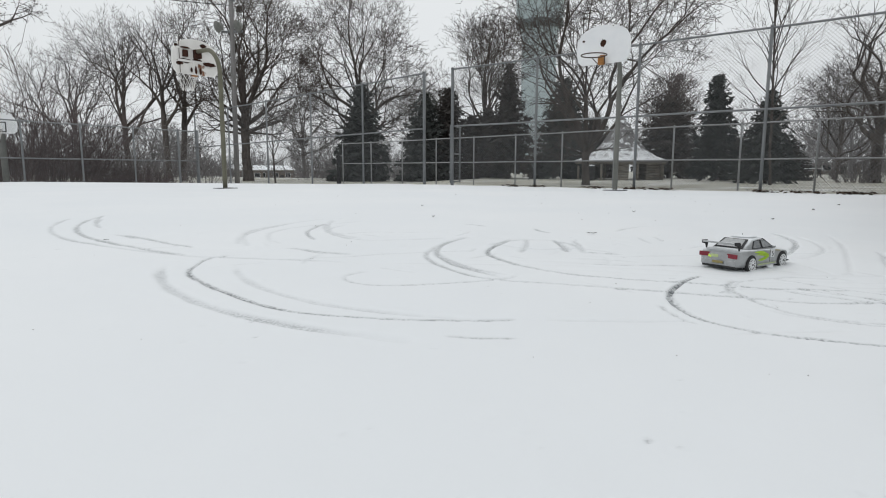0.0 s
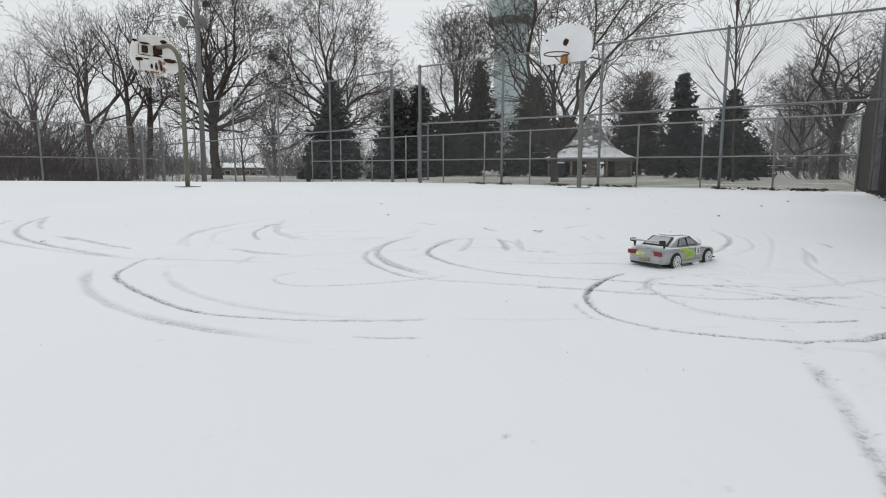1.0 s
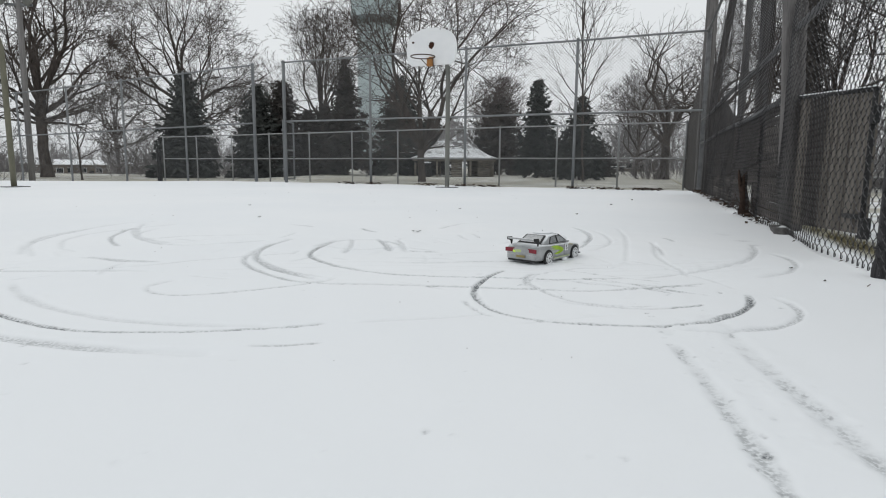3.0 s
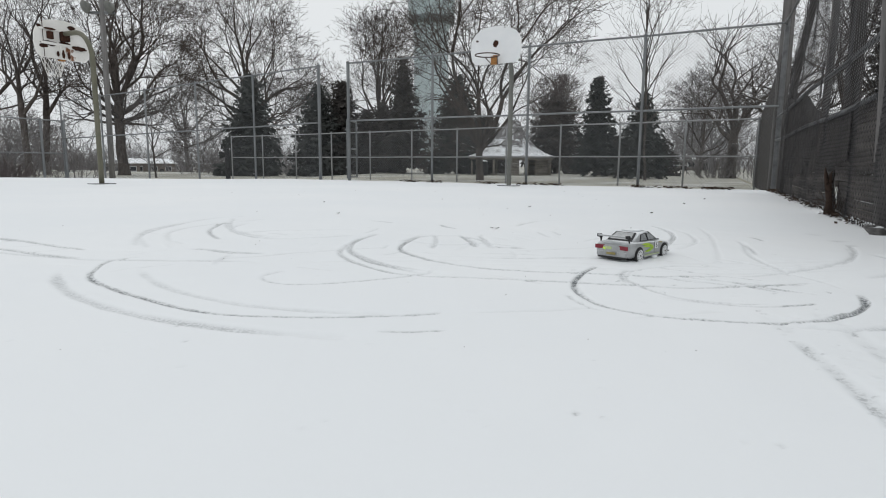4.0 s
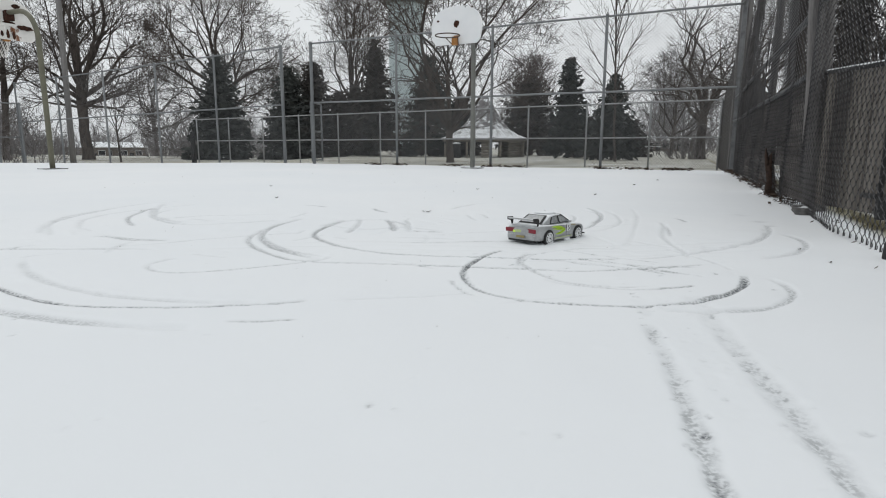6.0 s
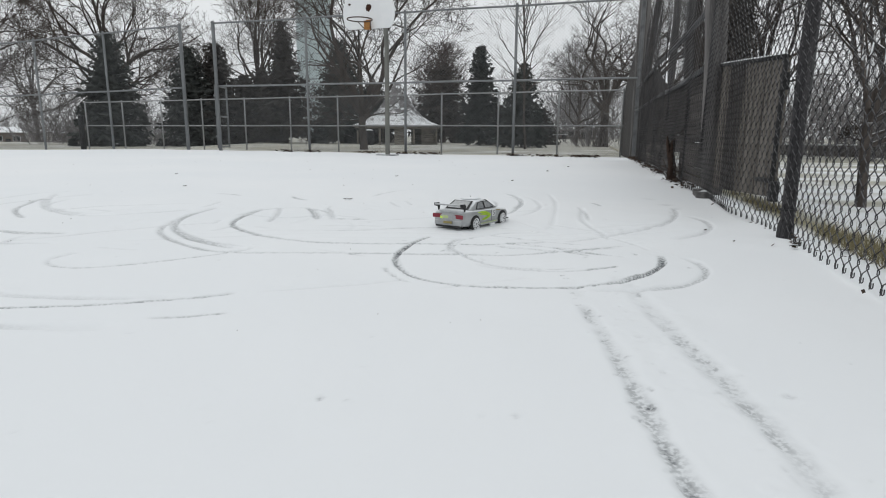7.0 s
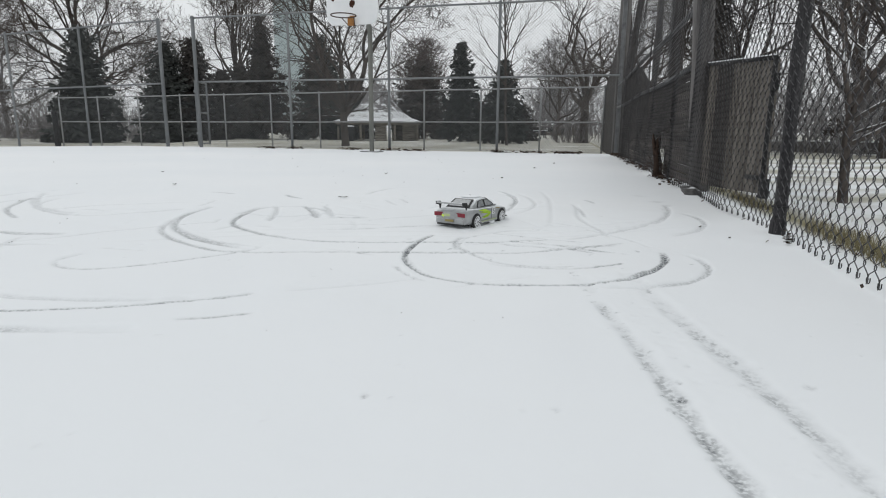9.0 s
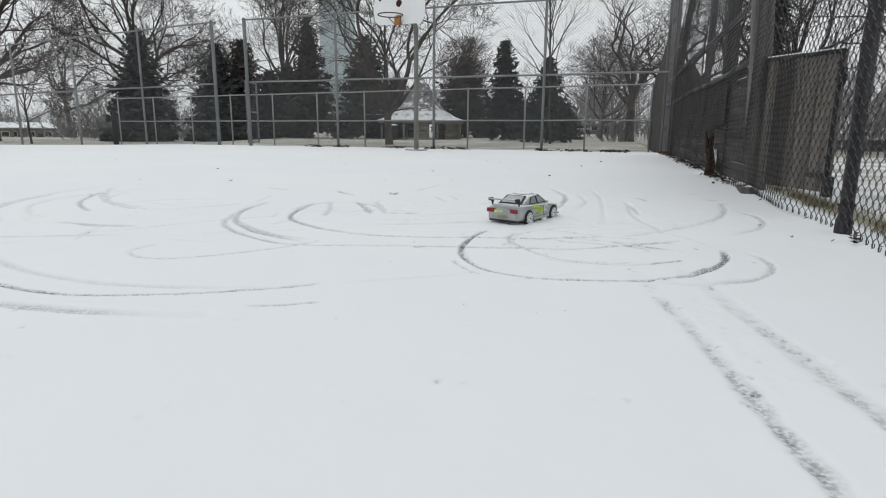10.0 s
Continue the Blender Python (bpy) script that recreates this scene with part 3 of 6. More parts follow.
for k in range(70):
    # slides of the tail, each a few hand's breadths long
    x, y = drift.uniform(-2.3, 1.6), drift.uniform(2.1, 3.7)
    r, a = drift.uniform(0.5, 2.0), drift.uniform(0, 360)
    press(arc(x - r * math.cos(radians(a)), y - r * math.sin(radians(a)), r, a, a + drift.uniform(8, 26) * 0.8 / r, 12), drift.uniform(0.008, 0.018), drift.choice((0.005, 0.004, -0.004)), drift.choice((0.03, 0.06, 0.12)), 0.7)
# the tight ring
press(bend((0.67, 2.43), (0.51, 2.19), (0.41, 1.94), (0.42, 1.73), (0.49, 1.60), (0.59, 1.53), (0.72, 1.49), (0.86, 1.47), (1.01, 1.50),
           (1.15, 1.58), (1.29, 1.72), (1.38, 1.90)), 0.011, 0.009, 0.52, 0.25)
press(bend((1.02, 1.505), (1.15, 1.58), (1.28, 1.71), (1.37, 1.88)), 0.018, 0.003, 0.52, 0.2)
press(bend((0.50, 2.16), (0.42, 1.95), (0.425, 1.74), (0.49, 1.62)), 0.014, 0.003, 0.12, 0.2)
press(arc(1.03, 1.80, 0.39, -2, -110), 0.016, 0.009, 0.24)
press(arc(1.05, 2.00, 0.43, 134, 180), 0.012, 0.007, 0.22)
press(arc(0.94, 1.99, 0.33, -144, -49), 0.012, 0.007, 0.20)
press(bend((0.84, 2.37), (1.02, 2.22), (1.20, 2.03)), 0.010, 0.005, 0.26, 0.8)
press(bend((0.69, 2.22), (0.64, 2.06), (0.68, 1.85), (0.80, 1.72), (0.95, 1.68)), 0.013, 0.007, 0.22)
press(bend((0.96, 1.66), (1.06, 1.68), (1.14, 1.70)), 0.014, 0.005, 0.42)
press(bend((0.93, 2.18), (1.08, 1.97), (1.22, 1.81)), 0.009, 0.005, 0.26, 0.8)
press(bend((0.63, 2.05), (0.69, 2.19), (0.75, 2.28), (0.94, 2.39), (1.20, 2.37), (1.26, 2.28)), 0.010, 0.006, 0.18, 0.6)
press(bend((0.79, 2.17), (0.85, 2.07), (0.96, 2.01), (1.07, 1.91), (1.12, 1.80)), 0.009, 0.005, 0.22, 0.7)
press(bend((0.67, 1.81), (0.76, 1.73), (0.89, 1.69), (1.00, 1.71)), 0.009, 0.005, 0.20, 0.6)
press(bend((1.32, 2.39), (1.35, 2.21), (1.37, 2.04), (1.37, 1.91)), 0.011, 0.005, 0.14, 0.6)
press(bend((0.36, 1.85), (0.37, 1.73), (0.41, 1.62), (0.46, 1.56)), 0.011, 0.005, 0.18, 0.8)
for k in range(14):
    # crumbs and small slides inside the ring
    a, q = k * 2.4, 0.08 + 0.024 * k
    x, y = 0.88 + q * math.cos(a), 1.93 + q * math.sin(a)
    press([(x, y), (x + 0.05 * math.cos(a + 1.4), y + 0.05 * math.sin(a + 1.4))], 0.008, 0.005 if k % 3 else -0.004, 0.20 if k % 2 else 0.08, 0.8)
press(bend((0.79, 2.20), (1.02, 2.06), (1.20, 1.94)), 0.010, 0.006, 0.18)
press(bend((0.59, 2.06), (0.80, 2.12), (1.03, 1.97), (1.22, 1.81)), 0.010, 0.006, 0.15)

# pocks and crumbs thrown over the snow
pock = random.Random(77)
for k in range(260):
    x, y = pock.uniform(-2.4, 1.7), 0.75 + 3.2 * pock.random() ** 1.4
    press([(x, y), (x + pock.uniform(-.02, .02), y + pock.uniform(-.015, .015))], pock.uniform(0.005, 0.012), pock.choice((0.004, 0.003, -0.004)), pock.choice((0.0, 0.08, 0.16)), 0.8)

nx, ny = ZZ.shape
idx = np.arange(nx * ny).reshape(nx, ny)
quads = np.stack([idx[:-1, :-1], idx[1:, :-1], idx[1:, 1:], idx[:-1, 1:]], -1).reshape(-1, 4)
ground_mesh = mesh_np("ground", np.stack([XX, YY, ZZ], -1).reshape(-1, 3), quads, True)
ground_mesh.attributes.new("wear_shade", "FLOAT", "POINT").data.foreach_set("value", WEAR_SHADE.astype(np.float32).ravel())
ground_mesh.materials.append(M_GROUND)
tagged(new("ground", ground_mesh), "snow-covered asphalt court and park lawn with curving wheel tracks", "ground", kind="structure")


def ground_z(x, y):
    return float(terrain(x, y))


# ---------------------------------------------------------------- fences
MESH = 0.0342     # half a diamond of two-inch chain link


def chain_link(length, low, high, radius, sides=1, sag=0.0, knots=False, seed=1):
    """Woven wire in the plane y = 0: low(s) and high(s) give its edges along s. Each wire zigzags between its neighbours."""
    s0 = np.arange(int(length / MESH)) * MESH
    rows = int((max(high(0), high(length)) - min(low(0), low(length))) / MESH) + 1
    k = np.arange(rows + 1)
    S = s0[:, None] + MESH * ((k[None] + np.arange(len(s0))[:, None]) % 2)
    base, top = low(s0)[:, None], high(s0)[:, None]
    Z = base + k[None] * MESH + np.zeros_like(S)
    Y = np.zeros_like(S)
    Y = Y + sag * (soft_noise(S + 50, Z + 50, 0.45, seed) - 0.5) * 2
    if sag:
        S = S + sag * 0.5 * (soft_noise(S + 9, Z + 31, 0.30, seed + 1) - 0.5)
        Z = Z + sag * 0.5 * (soft_noise(S + 77, Z + 13, 0.30, seed + 2) - 0.5)
    P = np.stack([S, Y, Z], -1)
    keep = (Z[:, 1:] <= top)
    if knots:
        # each bend hooks past the wire beside it
        even = (k[None] + np.arange(len(s0))[:, None]) % 2 == 0
        side = np.where(even, -1.0, 1.0)
        depth = np.where(even, 1.0, -1.0) * 0.0026
        up, dn, h0, h1 = P.copy(), P.copy(), P.copy(), P.copy()
        up[..., 2] += 0.0068
        dn[..., 2] -= 0.0068
        up[..., 0] += side * 0.0012
        dn[..., 0] += side * 0.0012
        up[..., 1] += depth
        dn[..., 1] -= depth
        h0[..., 0] += side * 0.0055
        h1[..., 0] += side * 0.0055
        h0[..., 2] -= 0.0024
        h1[..., 2] += 0.0024
        a = np.concatenate([up[:, :-1][keep], dn[:, 1:][keep], h0[:, 1:][keep], h1[:, 1:][keep]])
        b = np.concatenate([dn[:, 1:][keep], h0[:, 1:][keep], h1[:, 1:][keep], up[:, 1:][keep]])
        # closed loops at the foot, where neighbouring ends are bent round each other
        p0 = up[:, 0]
        loop = [p0]
        for dx, dz in ((0.0065, -0.013), (0.0055, -0.024), (0.0, -0.029), (-0.0055, -0.023), (-0.005, -0.011)):
            q = p0.copy()
            q[:, 0] += side[:, 0] * dx
            q[:, 2] += dz
            q[:, 1] -= 0.002 * (dx < 0)
            loop.append(q)
        a = np.concatenate([a] + loop[:-1])
        b = np.concatenate([b] + loop[1:])
    else:
        a, b = P[:, :-1][keep], P[:, 1:][keep]
    r = np.full(len(a), radius)
    return mesh_np("chain_link_mesh", *tubes(a, b, r, r, sides, (0, 1, 0)))


def run_pose(p, q):
    """Local x along the fence from p to q, local y to its left."""
    return Matrix.Translation(p) @ Matrix.Rotation(math.atan2(q.y - p.y, q.x - p.x), 4, "Z")


def pipe_fence(name, p, q, posts, low, high, rails, label, post_r=0.03, rail_r=0.021, wire=0.0017, thick=(), wire_mat=None, steel=None):
    root = thing(name, run_pose(p, q), label, "fence", "fences round the court")
    length = (q - p).length
    for s in posts:
        r = post_r * (1.5 if s in thick else 1.0)
        lo, hi = float(low(s)), float(high(s)) + 0.02
        ob = part("post", sweep([(s, 0, lo - 0.25), (s, 0, hi), (s, 0, hi + 0.012)], [r, r, r * 0.55], 10), steel or M_GALV, root)
        part("post_cap", lathe([(r * 1.1, hi - 0.02), (r * 1.1, hi + 0.01), (r * 0.6, hi + 0.035)], 10), steel or M_GALV, root).location = (s, 0, 0)
    for h in rails:
        pts = [(s, -0.0, float(h(s)) + 0.004 * math.sin(s * 2.1)) for s in np.linspace(0, length, int(length / 0.6) + 2)]
        part("rail", sweep(pts, rail_r, 8), steel or M_GALV, root)
    ob = part("chain_link_mesh", chain_link(length, lambda s: low(s) + 0.03, lambda s: high(s) + 0.05, wire), wire_mat or M_WIRE, root, kind="stuff")
    ob.location = (0, -0.045, 0)
    return root


flat = lambda z: (lambda s: z + 0 * np.asarray(s, float))
slope = lambda z, k: (lambda s: z + k * np.asarray(s, float))
# far fence, side corner to the gate
pipe_fence("chain_link_fence", CORNER, GATE_R, (2.46, 4.93, 7.40, 9.95), flat(0.0), flat(3.05), (flat(3.05), flat(1.57)),
           "tall galvanised chain-link fence with pipe rails behind the court", thick=(9.95,))
# far fence, gate to the other corner
u = Vector((-0.873, 0.488, 0))
FAR_END = GATE_L + u * 12.35
pipe_fence("chain_link_fence", GATE_L, FAR_END, tuple(2.47 * k for k in range(6)), slope(0.0, -0.018), slope(3.05, -0.033), (slope(3.05, -0.033), slope(1.55, -0.021)),
           "tall galvanised chain-link fence running on past the open gate", thick=(0,))
# side fence on the far left
LEFT_A = Vector((-13.95, 22.3, 0))
LEFT_B = LEFT_A - Vector((0.41, 0.912, 0)) * 10.2
pipe_fence("chain_link_fence", LEFT_A, LEFT_B, (0.0, 0.85, 2.65, 4.5, 6.3, 8.2, 10.1), flat(-0.22), flat(1.93), (flat(1.93), flat(0.74)),
           "lower galvanised chain-link fence in front of brown brush", thick=(0, 0.85), wire=0.0018)
# lower park fence that runs behind the far fence
PARK_A = Vector((3.83, 18.2, 0)) - u * 7.2
PARK_B = Vector((3.83, 18.2, 0)) + u * 14.4
pipe_fence("park_fence", PARK_A, PARK_B, tuple(1.8 * k for k in range(13)), slope(-0.16, -0.004), slope(1.74, -0.009), (slope(1.74, -0.009), slope(0.74, -0.003)),
           "low pale chain-link park fence behind the court fence", post_r=0.026, rail_r=0.02, wire=0.0018, steel=M_GALV_PALE)
end = thing("fence_end_post", Matrix.Translation(PARK_B + Vector((-0.25, 0.15, 0))), "black end post at the end of the park fence", "post")
part("post", sweep([(0, 0, -0.4), (0, 0, 1.02), (0, 0, 1.06)], [0.10, 0.10, 0.06], 12), M_BLACK, end)
part("hinge", box(0.06, 0, 0.75, 0.09, 0.05, 0.06, 0.008), M_BLACK, end)

# open gate leaf
gate = thing("gate", run_pose(GATE_R + Vector((-0.07, 0.06, 0)), GATE_R + Vector((0.06, 1.02, 0))), "open galvanised chain-link gate leaf swung back from its post", "gate")
for s in (0.03, 0.97):
    part("upright", sweep([(s, 0, 0.05), (s, 0, 1.62)], 0.024, 8), M_GALV, gate)
for z in (0.08, 0.85, 1.60):
    part("crossbar", sweep([(0.03, 0, z), (0.97, 0, z)], 0.021, 8), M_GALV, gate)
part("chain_link_mesh", chain_link(0.92, flat(0.1), flat(1.58), 0.0016), M_WIRE, gate, kind="stuff").location = (0.04, 0, 0)
part("latch", box(0.97, 0.03, 0.86, 0.07, 0.09, 0.05, 0.006), M_GALV, gate)
part("hinge", box(0.0, 0.0, 0.35, 0.06, 0.06, 0.05, 0.006), M_GALV, gate)
part("hinge", box(0.0, 0.0, 1.35, 0.06, 0.06, 0.05, 0.006), M_GALV, gate)

# side fence: close to the camera, on old wooden poles. s runs from the first pole away from the camera.
SIDE_U = Vector((0.433, 0.901, 0))
side = thing("side_fence", run_pose(SIDE_0, SIDE_0 + SIDE_U), "weathered chain-link side fence tied to old wooden poles", "fence", "fences round the court")
ob = part("chain_link_mesh", chain_link(6.4, flat(0.034), flat(3.05), 0.0019, 3, 0.028, True, 4), M_WIRE_DARK, side, "sagging dark near mesh", kind="stuff")
ob.location = (-1.9, 0.04, 0)
# the far stretch has come loose at its end and hangs in a slant
ob = part("chain_link_mesh", chain_link(3.9, flat(0.03), lambda s: np.minimum(3.05, 2.68 - 0.5625 * (np.asarray(s, float) - 2.1)), 0.0018, 3, 0.025, False, 9), M_WIRE_BLACK, side, "loose dark far mesh", kind="stuff")
ob.location = (4.5, 0.04, 0)
for z, s0, s1 in ((1.38, -3.4, 9.9), (3.05, -3.4, 9.9), (0.94, 2.3, 9.9)):
    pts = [(s, 0.0, z + 0.012 * math.sin(s * 1.3)) for s in np.linspace(s0, s1, 24)]
    part("rail", sweep(pts, 0.023, 8), M_PIPE_OLD, side)


def wood_pole(parent, s, off, r0, r1, top, mat, seed, lean=(0.0, 0.0), name="wooden_pole"):
    rng = random.Random(seed)
    zs = np.linspace(-0.3, top, 14)
    pts = [(s + lean[0] * z + rng.uniform(-.006, .006), -off + lean[1] * z + rng.uniform(-.006, .006), z) for z in zs]
    rad = [(r0 + (r1 - r0) * i / 13) * rng.uniform(0.95, 1.05) for i in range(14)]
    return part(name, sweep(pts, rad, 14), mat, parent)


wood_pole(side, 0.0, 0.0, 0.026, 0.032, 4.2, M_WOOD, 1)
part("tie_pipe", sweep([(0.04, -0.03, 0.55), (0.055, -0.035, 1.6), (0.06, -0.035, 3.05)], 0.016, 8), M_PIPE_OLD, side)
part("foot_sleeve", lathe([(0.034, -0.1), (0.033, 0.03), (0.031, 0.06), (0.026, 0.075)], 14), M_WOOD, side)
part("tie_wire", lathe([(0.0335, 0.118), (0.036, 0.121), (0.0335, 0.125)], 14), M_BLACK, side, "dark wire tied round the pole")
wood_pole(side, 2.02, 0.07, 0.080, 0.070, 5.0, M_WOOD_MID, 2, (0.0, 0.055))
wood_pole(side, 4.15, 0.20, 0.072, 0.062, 6.0, M_WOOD_BROWN, 3, (0.0, 0.03))
wood_pole(side, 5.25, 0.10, 0.042, 0.038, 5.5, M_WOOD_MID, 4)
# a brace that leans along the loose mesh
part("brace_pole", sweep([(8.35, -0.05, -0.2), (8.3, -0.05, 1.6), (7.5, -0.05, 2.2), (6.6, -0.05, 2.70), (5.6, -0.05, 3.26)], [0.06, 0.055, 0.05, 0.05, 0.045], 10), M_SCREEN, side, "dark torn screen edge rolled along the loose mesh")
part("brace_snow", sweep([(7.5, -0.05, 2.253), (6.6, -0.05, 2.753), (6.1, -0.05, 3.03), (5.6, -0.05, 3.308)], [0.006, 0.012, 0.009, 0.006], 6), M_SNOW, side, "thin line of snow along the rolled screen edge")
wood_pole(side, 11.0, 0.12, 0.125, 0.105, 8.0, M_WOOD_MID, 6)
wood_pole(side, -3.0, 0.0, 0.05, 0.05, 4.2, M_WOOD, 7)
for s in (9.85,):
    part("corner_post", sweep([(s, -0.02, -0.2), (s, -0.02, 3.12), (s, -0.02, 3.15)], [0.045, 0.045, 0.02], 12), M_PIPE_OLD, side)
# low boards behind the wire, with a gap where some have gone
rng = random.Random(12)
for bay in range(4):
    a, b = (2.5 if bay else 2.13) + bay * 1.5, 2.5 + bay * 1.5 + 1.485
    for row in range(13):
        z = 0.06 + row * 0.070
        a1, b1 = a, b
        if bay == 0 and row < 4:
            b1 = 3.45 + 0.06 * row
        if bay == 1 and row < 4:
            a1 = 4.25 - 0.04 * row
        bm = box((a1 + b1) / 2, -0.055 + rng.uniform(-.010, .010), z, b1 - a1, 0.016, 0.066 + rng.uniform(-.004, .004), 0.003,
                 Matrix.Rotation(rng.uniform(-.006, .006), 4, "Y"))
        part("board", bm, M_PLANK, side)
# torn dark screen cloth over the boards
part("screen_cloth", plate([(3.3, 0.50), (4.4, 0.40), (5.8, 0.36), (8.3, 0.30), (8.3, 1.55), (7.4, 1.42), (6.2, 1.36), (5.3, 1.10), (4.4, 0.97), (3.3, 0.95)], 0.006), M_SCREEN, side, "torn dark screen cloth").location = (0, -0.03, 0)
# dark screen beyond the corner, its top falling away
for i in range(6):
    a, b = 10.0 + i * 1.1, 11.08 + i * 1.1
    za, zb = 2.62 - i * 0.17, 2.45 - i * 0.17
    bm = plate([(a, -0.1), (b, -0.1), (b, zb), (a, za)], 0.02)
    part("screen_panel", bm, M_SCREEN, side).location = (0, -0.05, 0)
# brown sheet propped behind the wire
sheet = thing("wooden_sheet", run_pose(SIDE_0, SIDE_0 + SIDE_U), "grey-brown weathered wooden sheet standing behind the fence wire", "panel")
for i, (a, b) in enumerate(((0.46, 0.86), (0.865, 1.27), (1.275, 1.68), (1.685, 2.12))):
    za, zb = 0.79 + 0.085 * (a - 0.46), 0.79 + 0.085 * (b - 0.46)
    bm = plate([(a, 0.13 - 0.05 * (a - .46)), (b, 0.13 - 0.05 * (b - .46)), (b, zb), (a, za)], 0.016)
    part("plank", bm, M_PLY_DARK if i == 2 else M_PLY, sheet, "dark stained plank" if i == 2 else "").location = (0, -0.075 - 0.001 * i, 0)
part("top_edge", sweep([(0.44, -0.05, 0.795), (1.3, -0.05, 0.868), (2.13, -0.05, 0.938)], 0.012, 6), M_BLACK, sheet)
part("snow_line", sweep([(0.44, -0.05, 0.808), (0.9, -0.048, 0.846), (1.3, -0.05, 0.881), (1.75, -0.052, 0.918), (2.13, -0.05, 0.951)], [0.003, 0.007, 0.006, 0.007, 0.004], 6), M_SNOW, sheet, "thin line of snow on the top edge")
part("side_edge", sweep([(0.455, -0.05, 0.12), (0.452, -0.05, 0.80)], 0.012, 6), M_BLACK, sheet)
part("bracket", box(0.43, -0.05, 0.68, 0.05, 0.03, 0.08, 0.006), M_BLACK, sheet)
part("foot", box(0.45, -0.06, 0.16, 0.05, 0.04, 0.10, 0.006), M_BLACK, sheet)
part("lower_batten", sweep([(0.47, -0.055, 0.21), (0.75, -0.055, 0.20)], 0.014, 6), M_BLACK, sheet)
# broken stump by the fence foot
stump = thing("broken_stump", Matrix.Translation(SIDE_0 + SIDE_U * 3.55 + RIGHT_N * 0.02 + Vector((-0.06, 0, 0))), "broken brown wooden stump at the foot of the fence", "stump")
part("stem", sweep([(0, 0, -0.05), (0.01, 0, 0.12), (-0.02, 0.0, 0.26), (0.0, 0.01, 0.36), (0.02, 0.01, 0.41)], [0.05, 0.04, 0.036, 0.026, 0.006], 9), M_BROWN, stump)
part("splinter", sweep([(-0.03, 0, 0.22), (-0.06, 0.0, 0.36), (-0.065, 0.01, 0.43)], [0.022, 0.016, 0.004], 6), M_BROWN, stump)


# dead vine tangled round the stump
vine = thing("dead_vine", Matrix.Translation(SIDE_0 + SIDE_U * 3.30 + RIGHT_N * 0.04), "tangle of dead brown vine at the foot of the fence", "vine")


def lump(r, squash, seed, detail=3):
    """A rough rounded stone or clod."""
    bm = bmesh.new()
    bmesh.ops.create_icosphere(bm, subdivisions=detail, radius=r)
    for v in bm.verts:
        v.co *= 1 + 0.30 * noise.noise(v.co * (1.3 / r) + Vector((seed, 0, 0))) + 0.12 * noise.noise(v.co * (4.0 / r))
        v.co.z *= squash
    for f in bm.faces:
        f.smooth = True
    return bm


for x, y, r, sq, lab in ((2.78, 3.62, 0.062, 0.62, "grey lump of stone with snow on top at the fence foot"), (2.90, 3.83, 0.045, 0.75, "dark broken clod at the fence foot")):
    stone = thing("stone", Matrix.Translation((x, y, 0.018)), lab, "stone", "stones by the fence")
    part("lump", lump(r, sq, x), M_STONE, stone)

# ---------------------------------------------------------------- basketball hoops
def fan_outline(w, h):
    """The fan-shaped board: straight lower edge, round top. Origin at its middle."""
    pts = [(-w * 0.40, -h / 2), (w * 0.40, -h / 2), (w * 0.47, -h * 0.40), (w / 2, -h * 0.18)]
    for a in np.linspace(0, 180, 22):
        c, s = math.cos(radians(a)), math.sin(radians(a))
        pts.append((w / 2 * math.copysign(abs(c) ** 0.85, c), -h * 0.08 + h * 0.58 * abs(s) ** 0.8))
    return pts + [(-w / 2, -h * 0.18), (-w * 0.47, -h * 0.40)]


def blob(cx, cz, rx, rz, seed, thick=0.004):
    rng = random.Random(seed)
    return plate([(cx + rx * math.cos(a) * rng.uniform(.7, 1.1), cz + rz * math.sin(a) * rng.uniform(.7, 1.1)) for a in [k * math.pi / 9 for k in range(18)]], thick)


